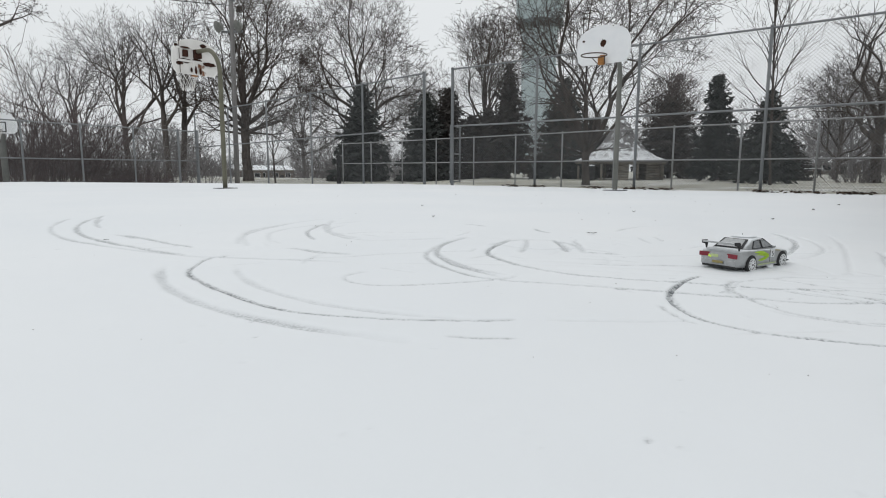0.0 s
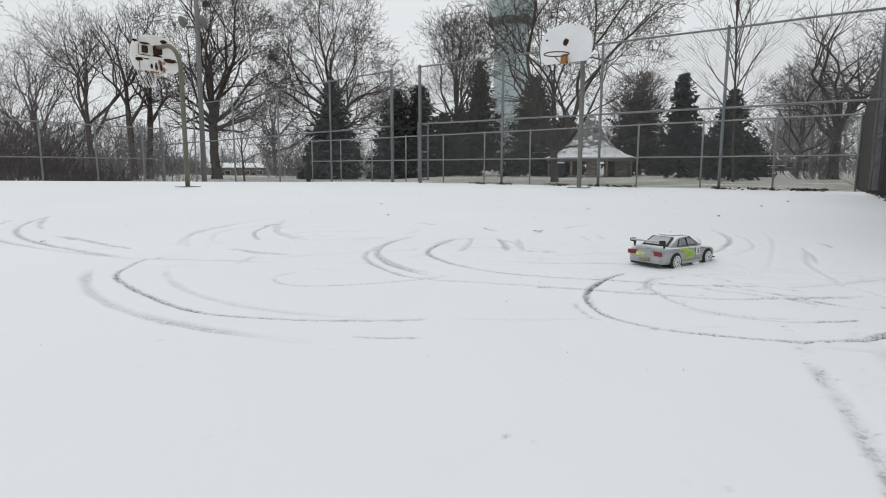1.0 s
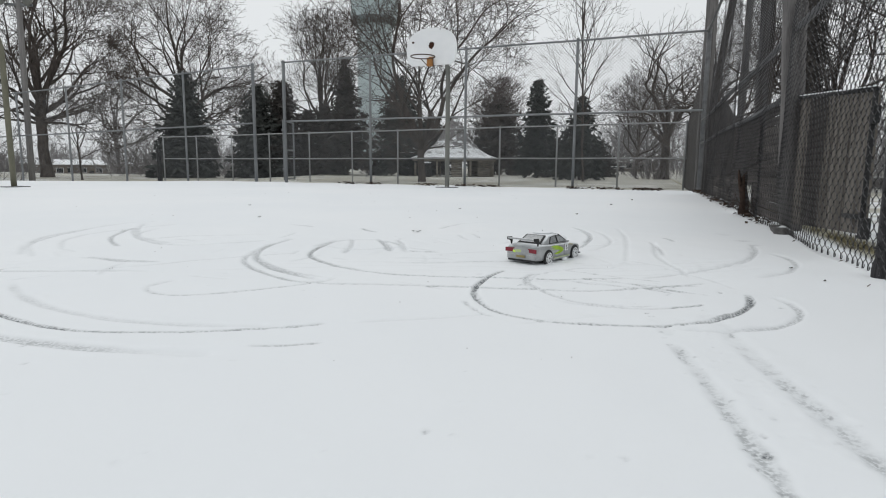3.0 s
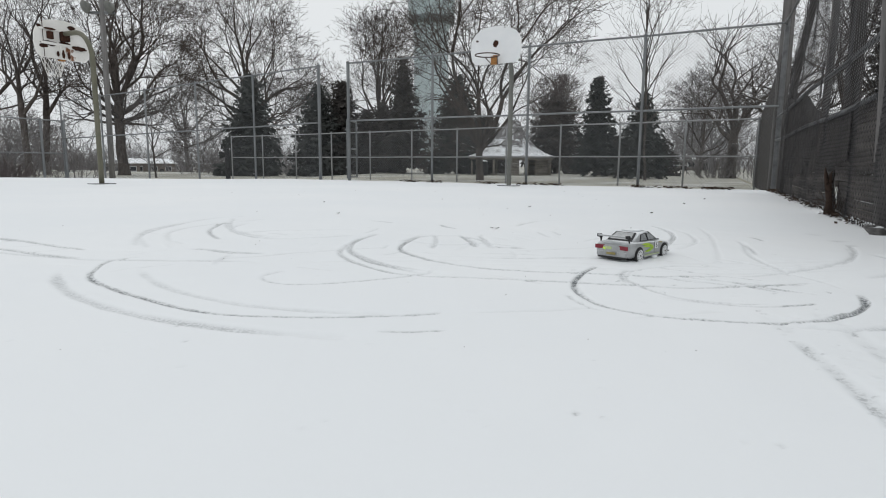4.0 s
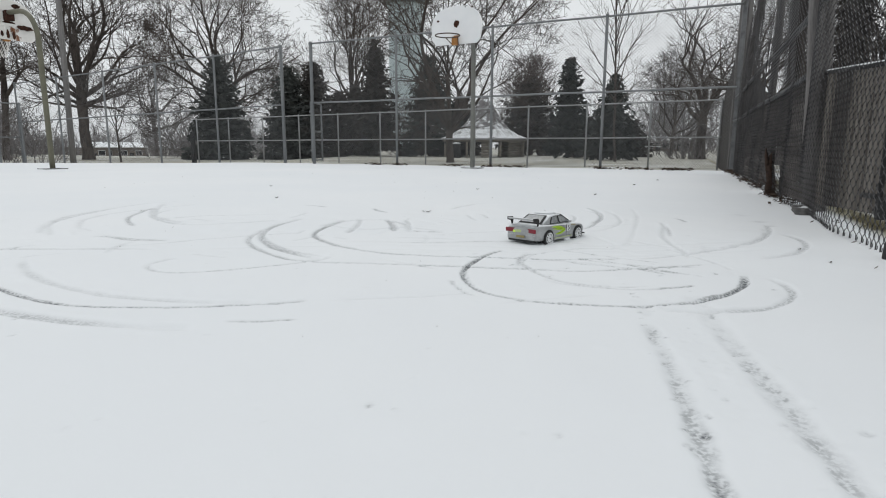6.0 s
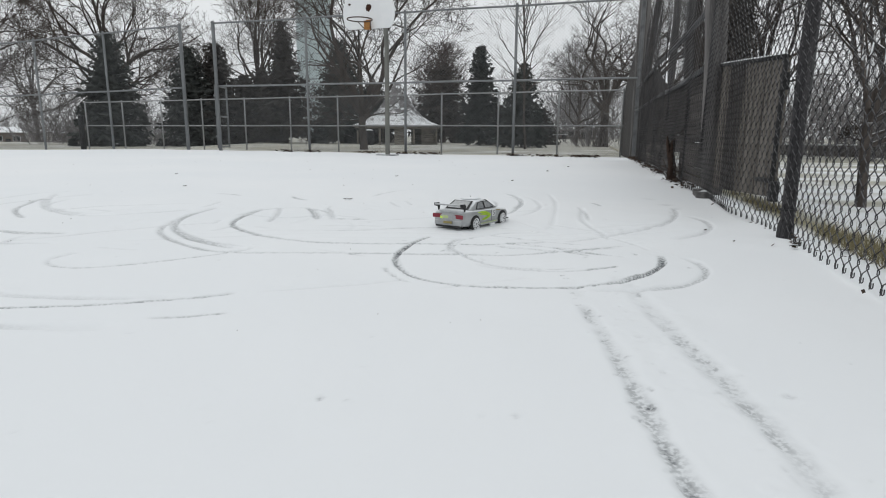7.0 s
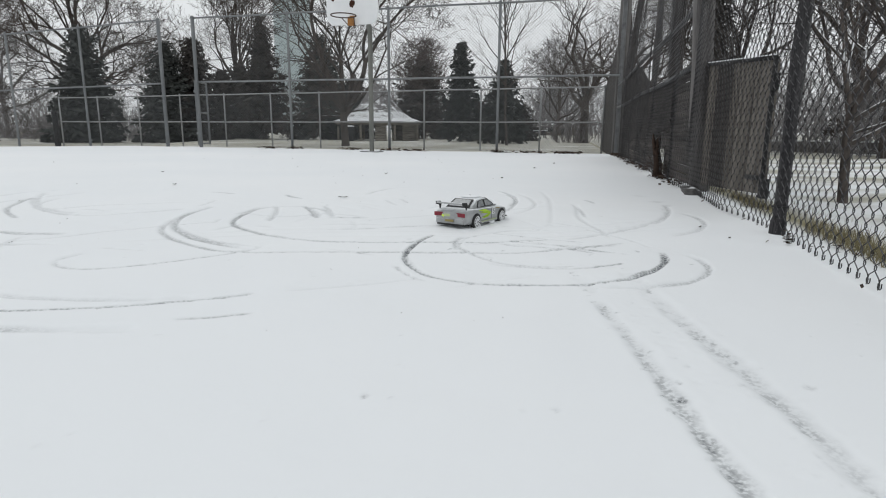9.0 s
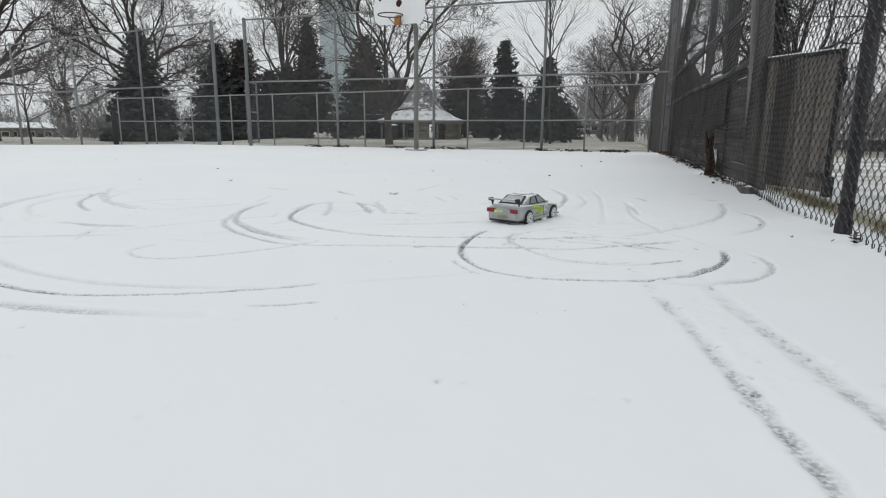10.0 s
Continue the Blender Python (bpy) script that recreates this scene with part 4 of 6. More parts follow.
def hoop(base, facing, arm, board_z, pole_mat, label, pole_r=0.060, w=1.2, h=0.74, net=False, back=False, square=False):
    """A hoop on a bent pole. Local -y is the way the board faces; the pole stands at the origin."""
    root = thing("basketball_hoop", Matrix.Translation(base) @ Matrix.Rotation(math.atan2(facing[1], facing[0]) + math.pi / 2, 4, "Z"), label, "basketball hoop", "basketball hoops")
    straight = board_z - 0.45
    pts = [(0, 0, -0.3), (0, 0, 0.8), (0, 0, 1.6), (0, 0, straight)]
    for a in np.linspace(12, 84, 8):
        pts.append((0, -0.55 * (1 - math.cos(radians(a))), straight + 0.55 * math.sin(radians(a))))
    pts.append((0, -arm + 0.10, straight + 0.56))
    part("pole", sweep(pts, [pole_r] * 3 + [pole_r] + [pole_r * 0.95] * 9, 14), pole_mat, root)
    part("base_plate", box(0, 0, 0.008, 0.40, 0.30, 0.016, 0.004), M_PIPE_OLD, root)
    board = part("backboard", plate(fan_outline(w, h), 0.03), M_BOARD_BACK if back else M_BOARD, root)
    board.location = (0, -arm - 0.03, board_z)
    rim_z = -h / 2 + 0.10
    cy, R = -0.37, 0.228
    ring = [(R * math.cos(a), cy + R * math.sin(a), rim_z) for a in [k * 2 * math.pi / 32 for k in range(33)]]
    rim = part("rim", sweep(ring, 0.011, 6, False), M_DARKSTEEL, board)
    part("rim_bracket", box(0, -0.055, rim_z - 0.05, 0.10, 0.09, 0.15, 0.008), M_ORANGE, board, "orange rusty bracket")
    for sx in (-1, 1):
        part("rim_strut", sweep([(sx * 0.06, -0.02, rim_z - 0.12), (sx * 0.12, cy + R * 0.8, rim_z - 0.012)], 0.008, 6), M_DARKSTEEL, board)
    if square:
        for x, z, sx, sz in ((0, .02, .56, .035), (0, -.30, .56, .035), (-.265, -.14, .035, .32), (.265, -.14, .035, .32)):
            part("painted_square", box(x, -0.002, z, sx, 0.004, sz), M_BLACK, board)
    if back:
        # rusted frame on the back of the board, and the arm's clamp
        y = 0.045
        for x, z, sx, sz in ((0, 0.16, 0.86, 0.035), (0.0, -0.10, 0.80, 0.05), (-0.10, -0.22, 0.03, 0.26), (0.05, -0.22, 0.03, 0.26)):
            part("frame_bar", box(x, y, z, sx, 0.03, sz, 0.006), M_BOARD_BACK, board)
        part("clamp", box(-0.02, 0.08, 0.06, 0.15, 0.12, 0.18, 0.015), M_RUST, board)
        part("clamp", box(0.24, 0.06, 0.05, 0.11, 0.06, 0.14, 0.012), M_RUST, board)
        part("hanging_cord", sweep([(0.36, 0.05, 0.42), (0.365, 0.05, 0.1), (0.36, 0.05, -0.36)], 0.006, 5), M_RUST, board)
        for i, (x, z, rx, rz) in enumerate(((-.18, .26, .08, .045), (.42, .20, .05, .04), (.25, -.10, .16, .055), (.36, -.16, .09, .04), (-.02, -.07, .12, .05), (-.30, -.12, .16, .05),
                                            (.02, -.28, .03, .09), (-.08, -.29, .03, .08), (.24, .17, .14, .022), (.12, -.28, .03, .06))):
            part("rust_patch", blob(x, z, rx, rz, i), M_RUST, board, "dark rust patch").location = (0, 0.031 if i < 5 else 0.0615, 0)
    else:
        for i, (x, z, rx, rz) in enumerate(((0.0, 0.02, .055, .075), (0.03, 0.035, .04, .05), (-.39, .10, .028, .02), (.33, .30, .02, .018), (.19, .31, .014, .01))):
            part("rust_patch", blob(x, z, rx, rz, i + 20), M_RUST, board, "dark rust patch").location = (0, -0.0042 - 0.0006 * i, 0)
        part("rust_streak", box(0.0, -0.004, rim_z + 0.03, 0.10, 0.004, 0.06), M_ORANGE, board)
    if net:
        a, b = [], []
        for tier in range(4):
            r0, r1 = R * (1 - 0.13 * tier), R * (1 - 0.13 * (tier + 1))
            z0, z1 = rim_z - 0.10 * tier, rim_z - 0.10 * (tier + 1)
            for k in range(12):
                for sgn in (-1, 1):
                    a0 = (k + 0.5 * (tier % 2)) * math.pi / 6
                    a1 = a0 + sgn * math.pi / 12
                    a.append((r0 * math.cos(a0), cy + r0 * math.sin(a0), z0))
                    b.append((r1 * math.cos(a1), cy + r1 * math.sin(a1), z1))
        rr = np.full(len(a), 0.005)
        part("net", mesh_np("net", *tubes(a, b, rr, rr, 4)), M_NET, board)
    return root


hoop(Vector((1.505, 12.35, 0)), (-0.50, -0.866), 0.80, 2.74, M_GREYPOLE, "white fan backboard hoop with rusted rim on a grey bent pole", h=0.70, w=1.06, pole_r=0.048)
hoop(Vector((-6.59, 11.48, 0)), (-0.86, 0.51), 0.98, 2.80, M_OLIVE, "rust-stained hoop with a net on an olive bent pole", h=0.74, w=1.04, net=True, back=True, pole_r=0.047)
hoop(Vector((-19.03, 18.27, -0.15)), (0.60, -0.80), 0.8, 2.12, M_GREYPOLE, "white fan backboard hoop with a painted square beyond the fence", h=0.72, w=1.2, net=True, square=True, pole_r=0.10)


# ---------------------------------------------------------------- trees
def grow_tree(rng, height, fork, spread, limbs, trunk_r, twig_r, depth=8, lift=0.10, curl=0.16, tilts=(0.2, 1.1), leader=0.30, aside=0.0, shoots=1.0, droop=0.0, own=()):
    """A bare tree that forks again and again inside a rounded crown: trunk rings, and many tapered pieces, each with the number of its main limb.
    own: (bearing, tilt, thickness, start) of limbs that stand where they do; the others are spread round the trunk."""
    mid, semi_x, semi_z = fork + (height - fork) * 0.44, spread / 2, (height - fork) * 0.56 + 0.01
    pieces = []
    uni, gauss = rng.uniform, rng.gauss

    def reach(p, d):
        a = (d.x * d.x + d.y * d.y) / semi_x ** 2 + d.z * d.z / semi_z ** 2
        h = ((p.x - aside) * d.x + p.y * d.y) / semi_x ** 2 + (p.z - mid) * d.z / semi_z ** 2
        c = ((p.x - aside) ** 2 + p.y * p.y) / semi_x ** 2 + (p.z - mid) ** 2 / semi_z ** 2 - 1
        q = h * h - a * c
        return max((-h + math.sqrt(q)) / a, 0.05) if q > 0 else 0.15

    def outside(p):
        return ((p.x - aside) ** 2 + p.y * p.y) / semi_x ** 2 + (p.z - mid) ** 2 / semi_z ** 2 > 1.0 and p.z > fork

    def turned(d, angle, roll):
        ax = d.orthogonal().normalized()
        ax.rotate(Matrix.Rotation(roll, 3, d))
        c = d.copy()
        c.rotate(Matrix.Rotation(angle, 3, ax))
        return c
    p, pts, rad = Vector((0, 0, -0.25)), [], []
    lean = Vector((uni(-.05, .05), uni(-.05, .05), 1)).normalized()
    for i in range(8):
        t = i / 7
        pts.append(p.copy())
        rad.append(trunk_r * 0.84 * (1.55, 1.22, 1.06, 1.0, 0.97, 0.95, 0.96, 1.0)[i])
        p = p + lean * (fork + 0.25) / 7 + Vector((uni(-1, 1), uni(-1, 1), 0)) * 0.012 * fork
    top = pts[-1]
    todo, no = [], 0
    for az, tilt, thick, start in own:
        d = Vector((math.sin(tilt) * math.cos(az), math.sin(tilt) * math.sin(az), math.cos(tilt)))
        q = pts[0].lerp(top, start) if start <= 1 else top
        todo.append((q, d, trunk_r * thick, 0, no, reach(q, d) / 3.5))
        no += 1
    for i in range(limbs):
        h = i / max(limbs - 1, 1)
        az = i * 2.399 + uni(-.35, .35)
        tilt = tilts[1] + (tilts[0] - tilts[1]) * h + uni(-.10, .10)
        d = Vector((math.sin(tilt) * math.cos(az), math.sin(tilt) * math.sin(az), math.cos(tilt)))
        q = top + lean * (height - fork) * leader * h * 0.8 - lean * 0.02
        todo.append((q, d, trunk_r * uni(0.44, 0.60) * (1 - 0.25 * h), 0, no, reach(q, d) / 3.5))
        no += 1
    if leader > 0 and limbs > 2:
        # the stem that carries the upper limbs
        q, e, n = top, top + lean * (height - fork) * leader * 0.84, 5
        for i in range(n):
            pieces.append((*q.lerp(e, i / n), *q.lerp(e, (i + 1) / n), trunk_r * (0.86 - 0.08 * i), trunk_r * (0.78 - 0.08 * i), no))
        todo.append((e, lean.copy(), trunk_r * 0.45, 0, no, reach(e, lean) / 3.7))
    while todo:
        p, d, r, lev, k, L = todo.pop()
        last = lev >= depth or outside(p)
        ln = L * 0.83 ** lev * uni(0.65, 1.35) * (0.8 if lev > depth - 3 else 1.0)
        n = max(2, min(6, int(ln / (0.028 * height)))) if lev < depth - 1 else 2
        r_end = max(r * 0.80, twig_r) if not last else twig_r * 0.6
        c = curl if lev < 4 else curl * 0.5
        bow = Vector((gauss(0, c), gauss(0, c), gauss(0, c * 0.7) + lift * (1 if lev < 4 else 0.2) - droop * (lev >= 3)))
        for i in range(n):
            d = (d + bow * (1.6 / n) + Vector((gauss(0, 0.055), gauss(0, 0.055), gauss(0, 0.05)))).normalized()
            q = p + d * (ln / n)
            ra, rb = r + (r_end - r) * i / n, r + (r_end - r) * (i + 1) / n
            pieces.append((p.x, p.y, p.z, q.x, q.y, q.z, ra, rb, k))
            if 0 < lev < depth and rng.random() < shoots * 0.40:
                todo.append((q, turned(d, uni(0.5, 1.05), uni(0, 6.283)), max(ra * 0.36, twig_r), max(lev + 2, depth - 3), k, L))
            p = q
        if last:
            continue
        roll = uni(0, 6.283)
        w = uni(0.62, 0.74)
        todo.append((p, turned(d, uni(0.10, 0.34), roll), max(r_end * (1.50 - w), twig_r), lev + 1, k, L))
        todo.append((p, turned(d, uni(0.38, 0.80), roll + math.pi + gauss(0, 0.5)), max(r_end * w, twig_r), lev + 1, k, L))
    return [(pts, rad)], np.array(pieces)


def bare_tree(x, y, height, fork, spread, limbs, trunk_r, seed, label, twig_r=0.008, mat=None, turn=0.0, bark=None, **more):
    rng = random.Random(seed)
    trunk, pc = grow_tree(rng, height, fork, spread, limbs, trunk_r, twig_r, **more)
    root = thing("bare_tree", Matrix.Translation((x, y, ground_z(x, y))) @ Matrix.Rotation(radians(turn), 4, "Z"), label, "tree", "bare trees")
    for pts, rad in trunk:
        part("trunk", sweep(pts, rad, 10), bark or M_BARK, root)
    big = pc[:, 6] > max(0.10 * trunk_r, twig_r * 2.4)
    for no in range(int(pc[:, 8].max()) + 1):
        q = pc[big & (pc[:, 8] == no)]
        if len(q):
            # pieces run a little into one another, so that bends stay closed
            d = q[:, 3:6] - q[:, :3]
            d *= (q[:, 7] * 0.35 / np.maximum(np.linalg.norm(d, axis=1), 1e-6))[:, None]
            part("limb", mesh_np("limb", *tubes(q[:, :3], q[:, 3:6] + d, q[:, 6], q[:, 7], 6), True), bark or M_BARK, root)
    q = pc[~big]
    mid = q[:, 6] > twig_r * 1.15
    part("crown", mesh_np("crown", *tubes(q[mid, :3], q[mid, 3:6], q[mid, 6], q[mid, 7], 3), True), mat or M_TWIG, root)
    part("twig_haze", mesh_np("twig_haze", *tubes(q[~mid, :3], q[~mid, 3:6], q[~mid, 6], q[~mid, 7], 1)), mat or M_TWIG, root, kind="stuff")
    return root


def spruce(x, y, height, radius, seed, label, mat=None, round_top=0.85, bare=0.12):
    """A spruce: uneven whorls of boughs hung with sprays, close round a dark heart."""
    rng = np.random.default_rng(seed)
    root = thing("spruce_tree", Matrix.Translation((x, y, ground_z(x, y))), label, "tree", "spruce trees")
    part("trunk", sweep([(0, 0, -0.3), (0, 0, height * 0.4), (0, 0, height * 0.98)], [height * 0.022, height * 0.014, 0.01], 8), M_BARK, root)
    a, tip, wid, ba, bb, heart = [], [], [], [], [], []
    z = height * bare
    lop = rng.uniform(0, 6.283)
    while z < height * 0.985:
        t = z / height
        ring = radius * (1 - t) ** round_top * (0.80 + 1.6 * t if t < 0.125 else 1.0) * rng.uniform(0.88, 1.06) + 0.05
        n = int(6 + 6 * (1 - t))
        azs = rng.uniform(0, 6.283) + np.arange(n) * 6.283 / n + rng.normal(0, 0.25, n)
        heart.append((z, ring * 0.66))
        for az in azs:
            L = ring * rng.uniform(0.80, 1.10) * (1 + 0.10 * math.cos(az - lop + 2 * t))
            rise = -0.34 + 0.95 * t + rng.normal(0, 0.10)
            out = np.array([math.cos(az), math.sin(az), 0])
            m = max(8, int(L / 0.046))
            f = 0.30 + 0.72 * rng.uniform(0, 1, m) ** 0.8
            p = out[None] * (f * L)[:, None]
            p[:, 2] += z + rise * f * L + 0.16 * L * np.maximum(f - 0.6, 0)
            ba.append((0, 0, z))
            bb.append(tuple(out * L * 0.95 + np.array([0, 0, z + rise * L])))
            ln = rng.uniform(0.20, 0.62, m) * (0.45 + 0.55 * (1 - t)) * min(1.0, 0.5 + height / 12)
            d = out[None] * rng.uniform(0.1, 0.9, m)[:, None] + np.array([-out[1], out[0], 0])[None] * rng.normal(0, 0.55, m)[:, None]
            d[:, 2] += rng.uniform(-0.85, 0.25, m)
            a.append(p)
            tip.append(p + d * ln[:, None])
            wid.append(ln * rng.uniform(0.12, 0.25, m))
        z += (0.13 + 0.17 * (1 - t)) * height / 7 * rng.uniform(0.75, 1.25)
    core, rows_c = bmesh.new(), []
    for z, rr in heart:
        for rim, dz in ((1.0, -0.06), (0.72, 0.09)):
            rows_c.append([core.verts.new((rr * rim * q * math.cos(k * 6.283 / 16), rr * rim * q * math.sin(k * 6.283 / 16), z + dz + e))
                           for k, q, e in zip(range(16), rng.uniform(0.6, 1.25, 16), rng.uniform(-.16, .10, 16))])
    for ra, rb in zip(rows_c, rows_c[1:]):
        for k in range(16):
            core.faces.new((ra[k], ra[(k + 1) % 16], rb[(k + 1) % 16], rb[k]))
    part("inner_foliage", core, mat or M_NEEDLE, root)
    a, tip, wid = np.concatenate(a), np.concatenate(tip), np.concatenate(wid)
    d = tip - a
    n = np.cross(d, rng.normal(size=d.shape))
    n /= np.maximum(np.linalg.norm(n, axis=1, keepdims=True), 1e-6)
    mid = a + d * 0.45
    v = np.stack([a, mid + n * wid[:, None], tip, mid - n * wid[:, None]], 1).reshape(-1, 3)
    part("crown", mesh_np("crown", v, np.arange(len(v)).reshape(-1, 4)), mat or M_NEEDLE, root)
    r = np.full(len(ba), 0.02)
    part("branch_frame", mesh_np("branch_frame", *tubes(ba, bb, r, r * 0.4, 3)), M_BARK, root)
    return root


def along(px_x, d):
    """A place at distance d on a bearing given as the tangent off the first line of sight."""
    a = math.atan(px_x)
    return d * math.sin(a), d * math.cos(a)


for tx, d, hh, fk, sp, nl, tr, seed, lab, opt in (
        (-1.046, 30, 11.5, 6.3, 6.4, 6, 0.17, 41, "tall bare tree whose thin branches hang in from the side", dict(twig_r=0.008, droop=0.12, tilts=(0.3, 1.5), depth=7)),
        (-0.768, 46, 10.6, 2.6, 11.0, 7, 0.22, 42, "bare grey tree with fine spreading twigs behind the fence", dict(mat=M_TWIG_HALF_HAZED, tilts=(0.2, 1.0), twig_r=0.009, depth=7, shoots=0.8)),
        (-0.686, 44, 10.6, 3.6, 5.6, 4, 0.23, 43, "bare tree with a dark upright trunk and rising limbs", dict(tilts=(0.1, 0.7), lift=0.10, twig_r=0.009, depth=7, shoots=0.7)),
        (-0.657, 46, 11.6, 3.8, 5.6, 4, 0.24, 143, "dark bare tree close beside another", dict(tilts=(0.1, 0.75), lift=0.10, twig_r=0.009, depth=7, shoots=0.7)),
        (-0.528, 44, 13.6, 3.4, 9.8, 11, 0.36, 44, "large dark bare tree with a stout trunk and round crown", dict(twig_r=0.0115, tilts=(0.15, 1.45), depth=9, leader=0.20, shoots=0.85, lift=0.05, own=((0.1, 1.40, 0.30, 0.98), (3.2, 1.38, 0.30, 0.96), (0.5, 1.12, 0.32, 1.0), (2.7, 1.15, 0.32, 1.0), (5.6, 1.2, 0.28, 1.0)))),
        (-0.306, 54, 15.8, 3.6, 12.4, 12, 0.34, 45, "tall bare tree with a wide fan of branches behind a spruce", dict(twig_r=0.0125, tilts=(0.1, 1.40), depth=9, leader=0.30, shoots=1.0, lift=0.06, own=((0.1, 1.38, 0.28, 0.98), (3.2, 1.36, 0.28, 0.96), (0.5, 1.10, 0.32, 1.0), (2.7, 1.12, 0.32, 1.0)))),
        (-0.100, 56, 14.4, 3.6, 10.6, 9, 0.28, 46, "bare tree with many upright branches", dict(lift=0.12, tilts=(0.1, 0.95), twig_r=0.0125, shoots=1.2)),
        (0.207, 50, 7.9, 0.9, 5.2, 14, 0.25, 48, "dense rounded bare tree with reddish twigs", dict(mat=M_BRUSH, bark=M_BRUSH, twig_r=0.012, depth=8, leader=0.5, curl=0.10)),
        (0.361, 27, 8.9, 2.4, 4.0, 17, 0.058, 49, "slender young bare tree with thin upright branches", dict(depth=5, lift=0.10, curl=0.05, twig_r=0.005, tilts=(0.15, 0.85), leader=0.80, shoots=0.6)),
        (0.508, 36, 8.6, 1.9, 5.8, 6, 0.30, 50, "bare tree with a thick trunk and crooked snowy limbs", dict(twig_r=0.0075, curl=0.28, tilts=(0.1, 1.0), leader=0.15, depth=8, shoots=0.7)),
        (0.452, 52, 8.2, 1.2, 6.6, 8, 0.20, 52, "far bare tree in pale twigs", dict(mat=M_TWIG_HALF_HAZED, twig_r=0.010)),
        (0.600, 33, 8.0, 1.8, 7.0, 7, 0.24, 51, "bare tree with tangled twigs near the corner", dict(twig_r=0.0068, curl=0.24, depth=7, shoots=0.7)),
        (-0.420, 70, 12.0, 3.0, 12.0, 7, 0.25, 81, "hazy bare tree in the second row of the park", dict(mat=M_TWIG_HAZED, bark=M_TWIG_HAZED, twig_r=0.012, depth=6)),
        (-0.200, 72, 12.5, 3.0, 13.0, 7, 0.25, 82, "hazy bare tree between the spruces in the second row", dict(mat=M_TWIG_HAZED, bark=M_TWIG_HAZED, twig_r=0.012, depth=6)),
        (-0.880, 62, 11.0, 2.5, 13.0, 7, 0.25, 83, "hazy bare tree beyond the brown brush", dict(mat=M_TWIG_HAZED, bark=M_TWIG_HAZED, twig_r=0.012, depth=6)),
        (-0.475, 36, 4.6, 1.1, 4.2, 6, 0.06, 87, "small bare tree under the large one", dict(mat=M_TWIG_HALF_HAZED, twig_r=0.007, depth=5)),
        (0.475, 62, 8.6, 1.0, 10.0, 8, 0.22, 85, "far hazy bare tree with a low crown", dict(mat=M_TWIG_HAZED, bark=M_TWIG_HAZED, twig_r=0.013, depth=6)),
        (1.300, 30, 8.0, 1.6, 9.5, 7, 0.18, 54, "bare tree with many thin branches beyond the side fence", dict(twig_r=0.008, depth=6)),
        (1.210, 19, 7.6, 1.4, 7.0, 7, 0.13, 84, "bare tree with dense thin twigs beyond the side fence", dict(twig_r=0.006, mat=M_TWIG_HALF_HAZED, depth=7)),
        (0.840, 24, 8.2, 1.6, 7.0, 7, 0.20, 55, "dark bare tree behind the wooden poles", dict(twig_r=0.006, depth=7, mat=M_TWIG_HALF_HAZED)),
        (0.690, 22, 6.4, 1.4, 6.0, 6, 0.16, 56, "bare tree with crooked limbs behind the screen", dict(twig_r=0.006, curl=0.30, depth=7, mat=M_TWIG_HALF_HAZED)),
        (1.120, 25, 9.2, 1.4, 9.0, 8, 0.20, 57, "grey bare tree in the woods beyond the side fence", dict(twig_r=0.007, mat=M_TWIG_HALF_HAZED, depth=7)),
        (1.380, 24, 8.0, 1.2, 9.0, 8, 0.20, 58, "grey bare tree with a low spreading crown", dict(twig_r=0.007, depth=6, mat=M_TWIG_HALF_HAZED)),
        (1.700, 22, 8.6, 1.3, 9.0, 8, 0.20, 59, "grey bare tree at the edge of the woods", dict(twig_r=0.007, depth=6))):
    x, y = along(tx, d)
    bare_tree(x, y, hh, fk, sp, nl, tr, seed, lab, **opt)
# the large tree by the shelter: two leaning stems, a low bough swept out over the lawn
bare_tree(1.76, 23.4, 9.8, 1.25, 7.4, 4, 0.175, 47, "large bare tree with dark curving limbs beside the shelter", twig_r=0.0075, depth=9, aside=0.6, leader=0, tilts=(0.3, 0.8), curl=0.24, droop=0.05, shoots=0.9,
          own=((3.0, 0.34, 0.70, 1.0), (0.1, 0.66, 0.66, 0.90), (4.9, 0.22, 0.42, 1.0), (1.2, 0.42, 0.40, 1.0), (3.4, 0.75, 0.34, 1.0), (-0.3, 0.95, 0.36, 1.0), (3.1, 1.25, 0.26, 0.95), (2.7, 1.45, 0.20, 0.9), (0.3, 1.35, 0.22, 1.0)))


def squirrel_nest(x, y, z, r, seed):
    """A ragged ball of dead leaves and sticks lodged between branches."""
    rng = np.random.default_rng(seed)
    root = thing("squirrel_nest", Matrix.Translation((x, y, z)), "dark ragged leaf nest lodged high in bare branches", "nest", "nests in the trees")
    n = 170
    c = rng.normal(0, 0.42, (n, 3)) * r
    u_, v_ = rng.normal(size=(n, 3)), rng.normal(size=(n, 3))
    L = r * rng.uniform(0.25, 0.5, (n, 1))
    u_, v_ = u_ / np.linalg.norm(u_, axis=1, keepdims=True) * L, v_ / np.linalg.norm(v_, axis=1, keepdims=True) * L * 0.6
    V = np.stack([c - u_, c - v_, c + u_, c + v_], 1).reshape(-1, 3)
    part("leaf_ball", mesh_np("leaf_ball", V, np.arange(len(V)).reshape(-1, 4)), M_BARK, root, kind="stuff")
    a = rng.normal(0, 0.25, (24, 3)) * r
    b = a + rng.normal(0, 0.9, (24, 3)) * r
    q = np.full(24, 0.012)
    part("sticks", mesh_np("sticks", *tubes(a, b, q, q * 0.5, 3)), M_BARK, root, kind="stuff")


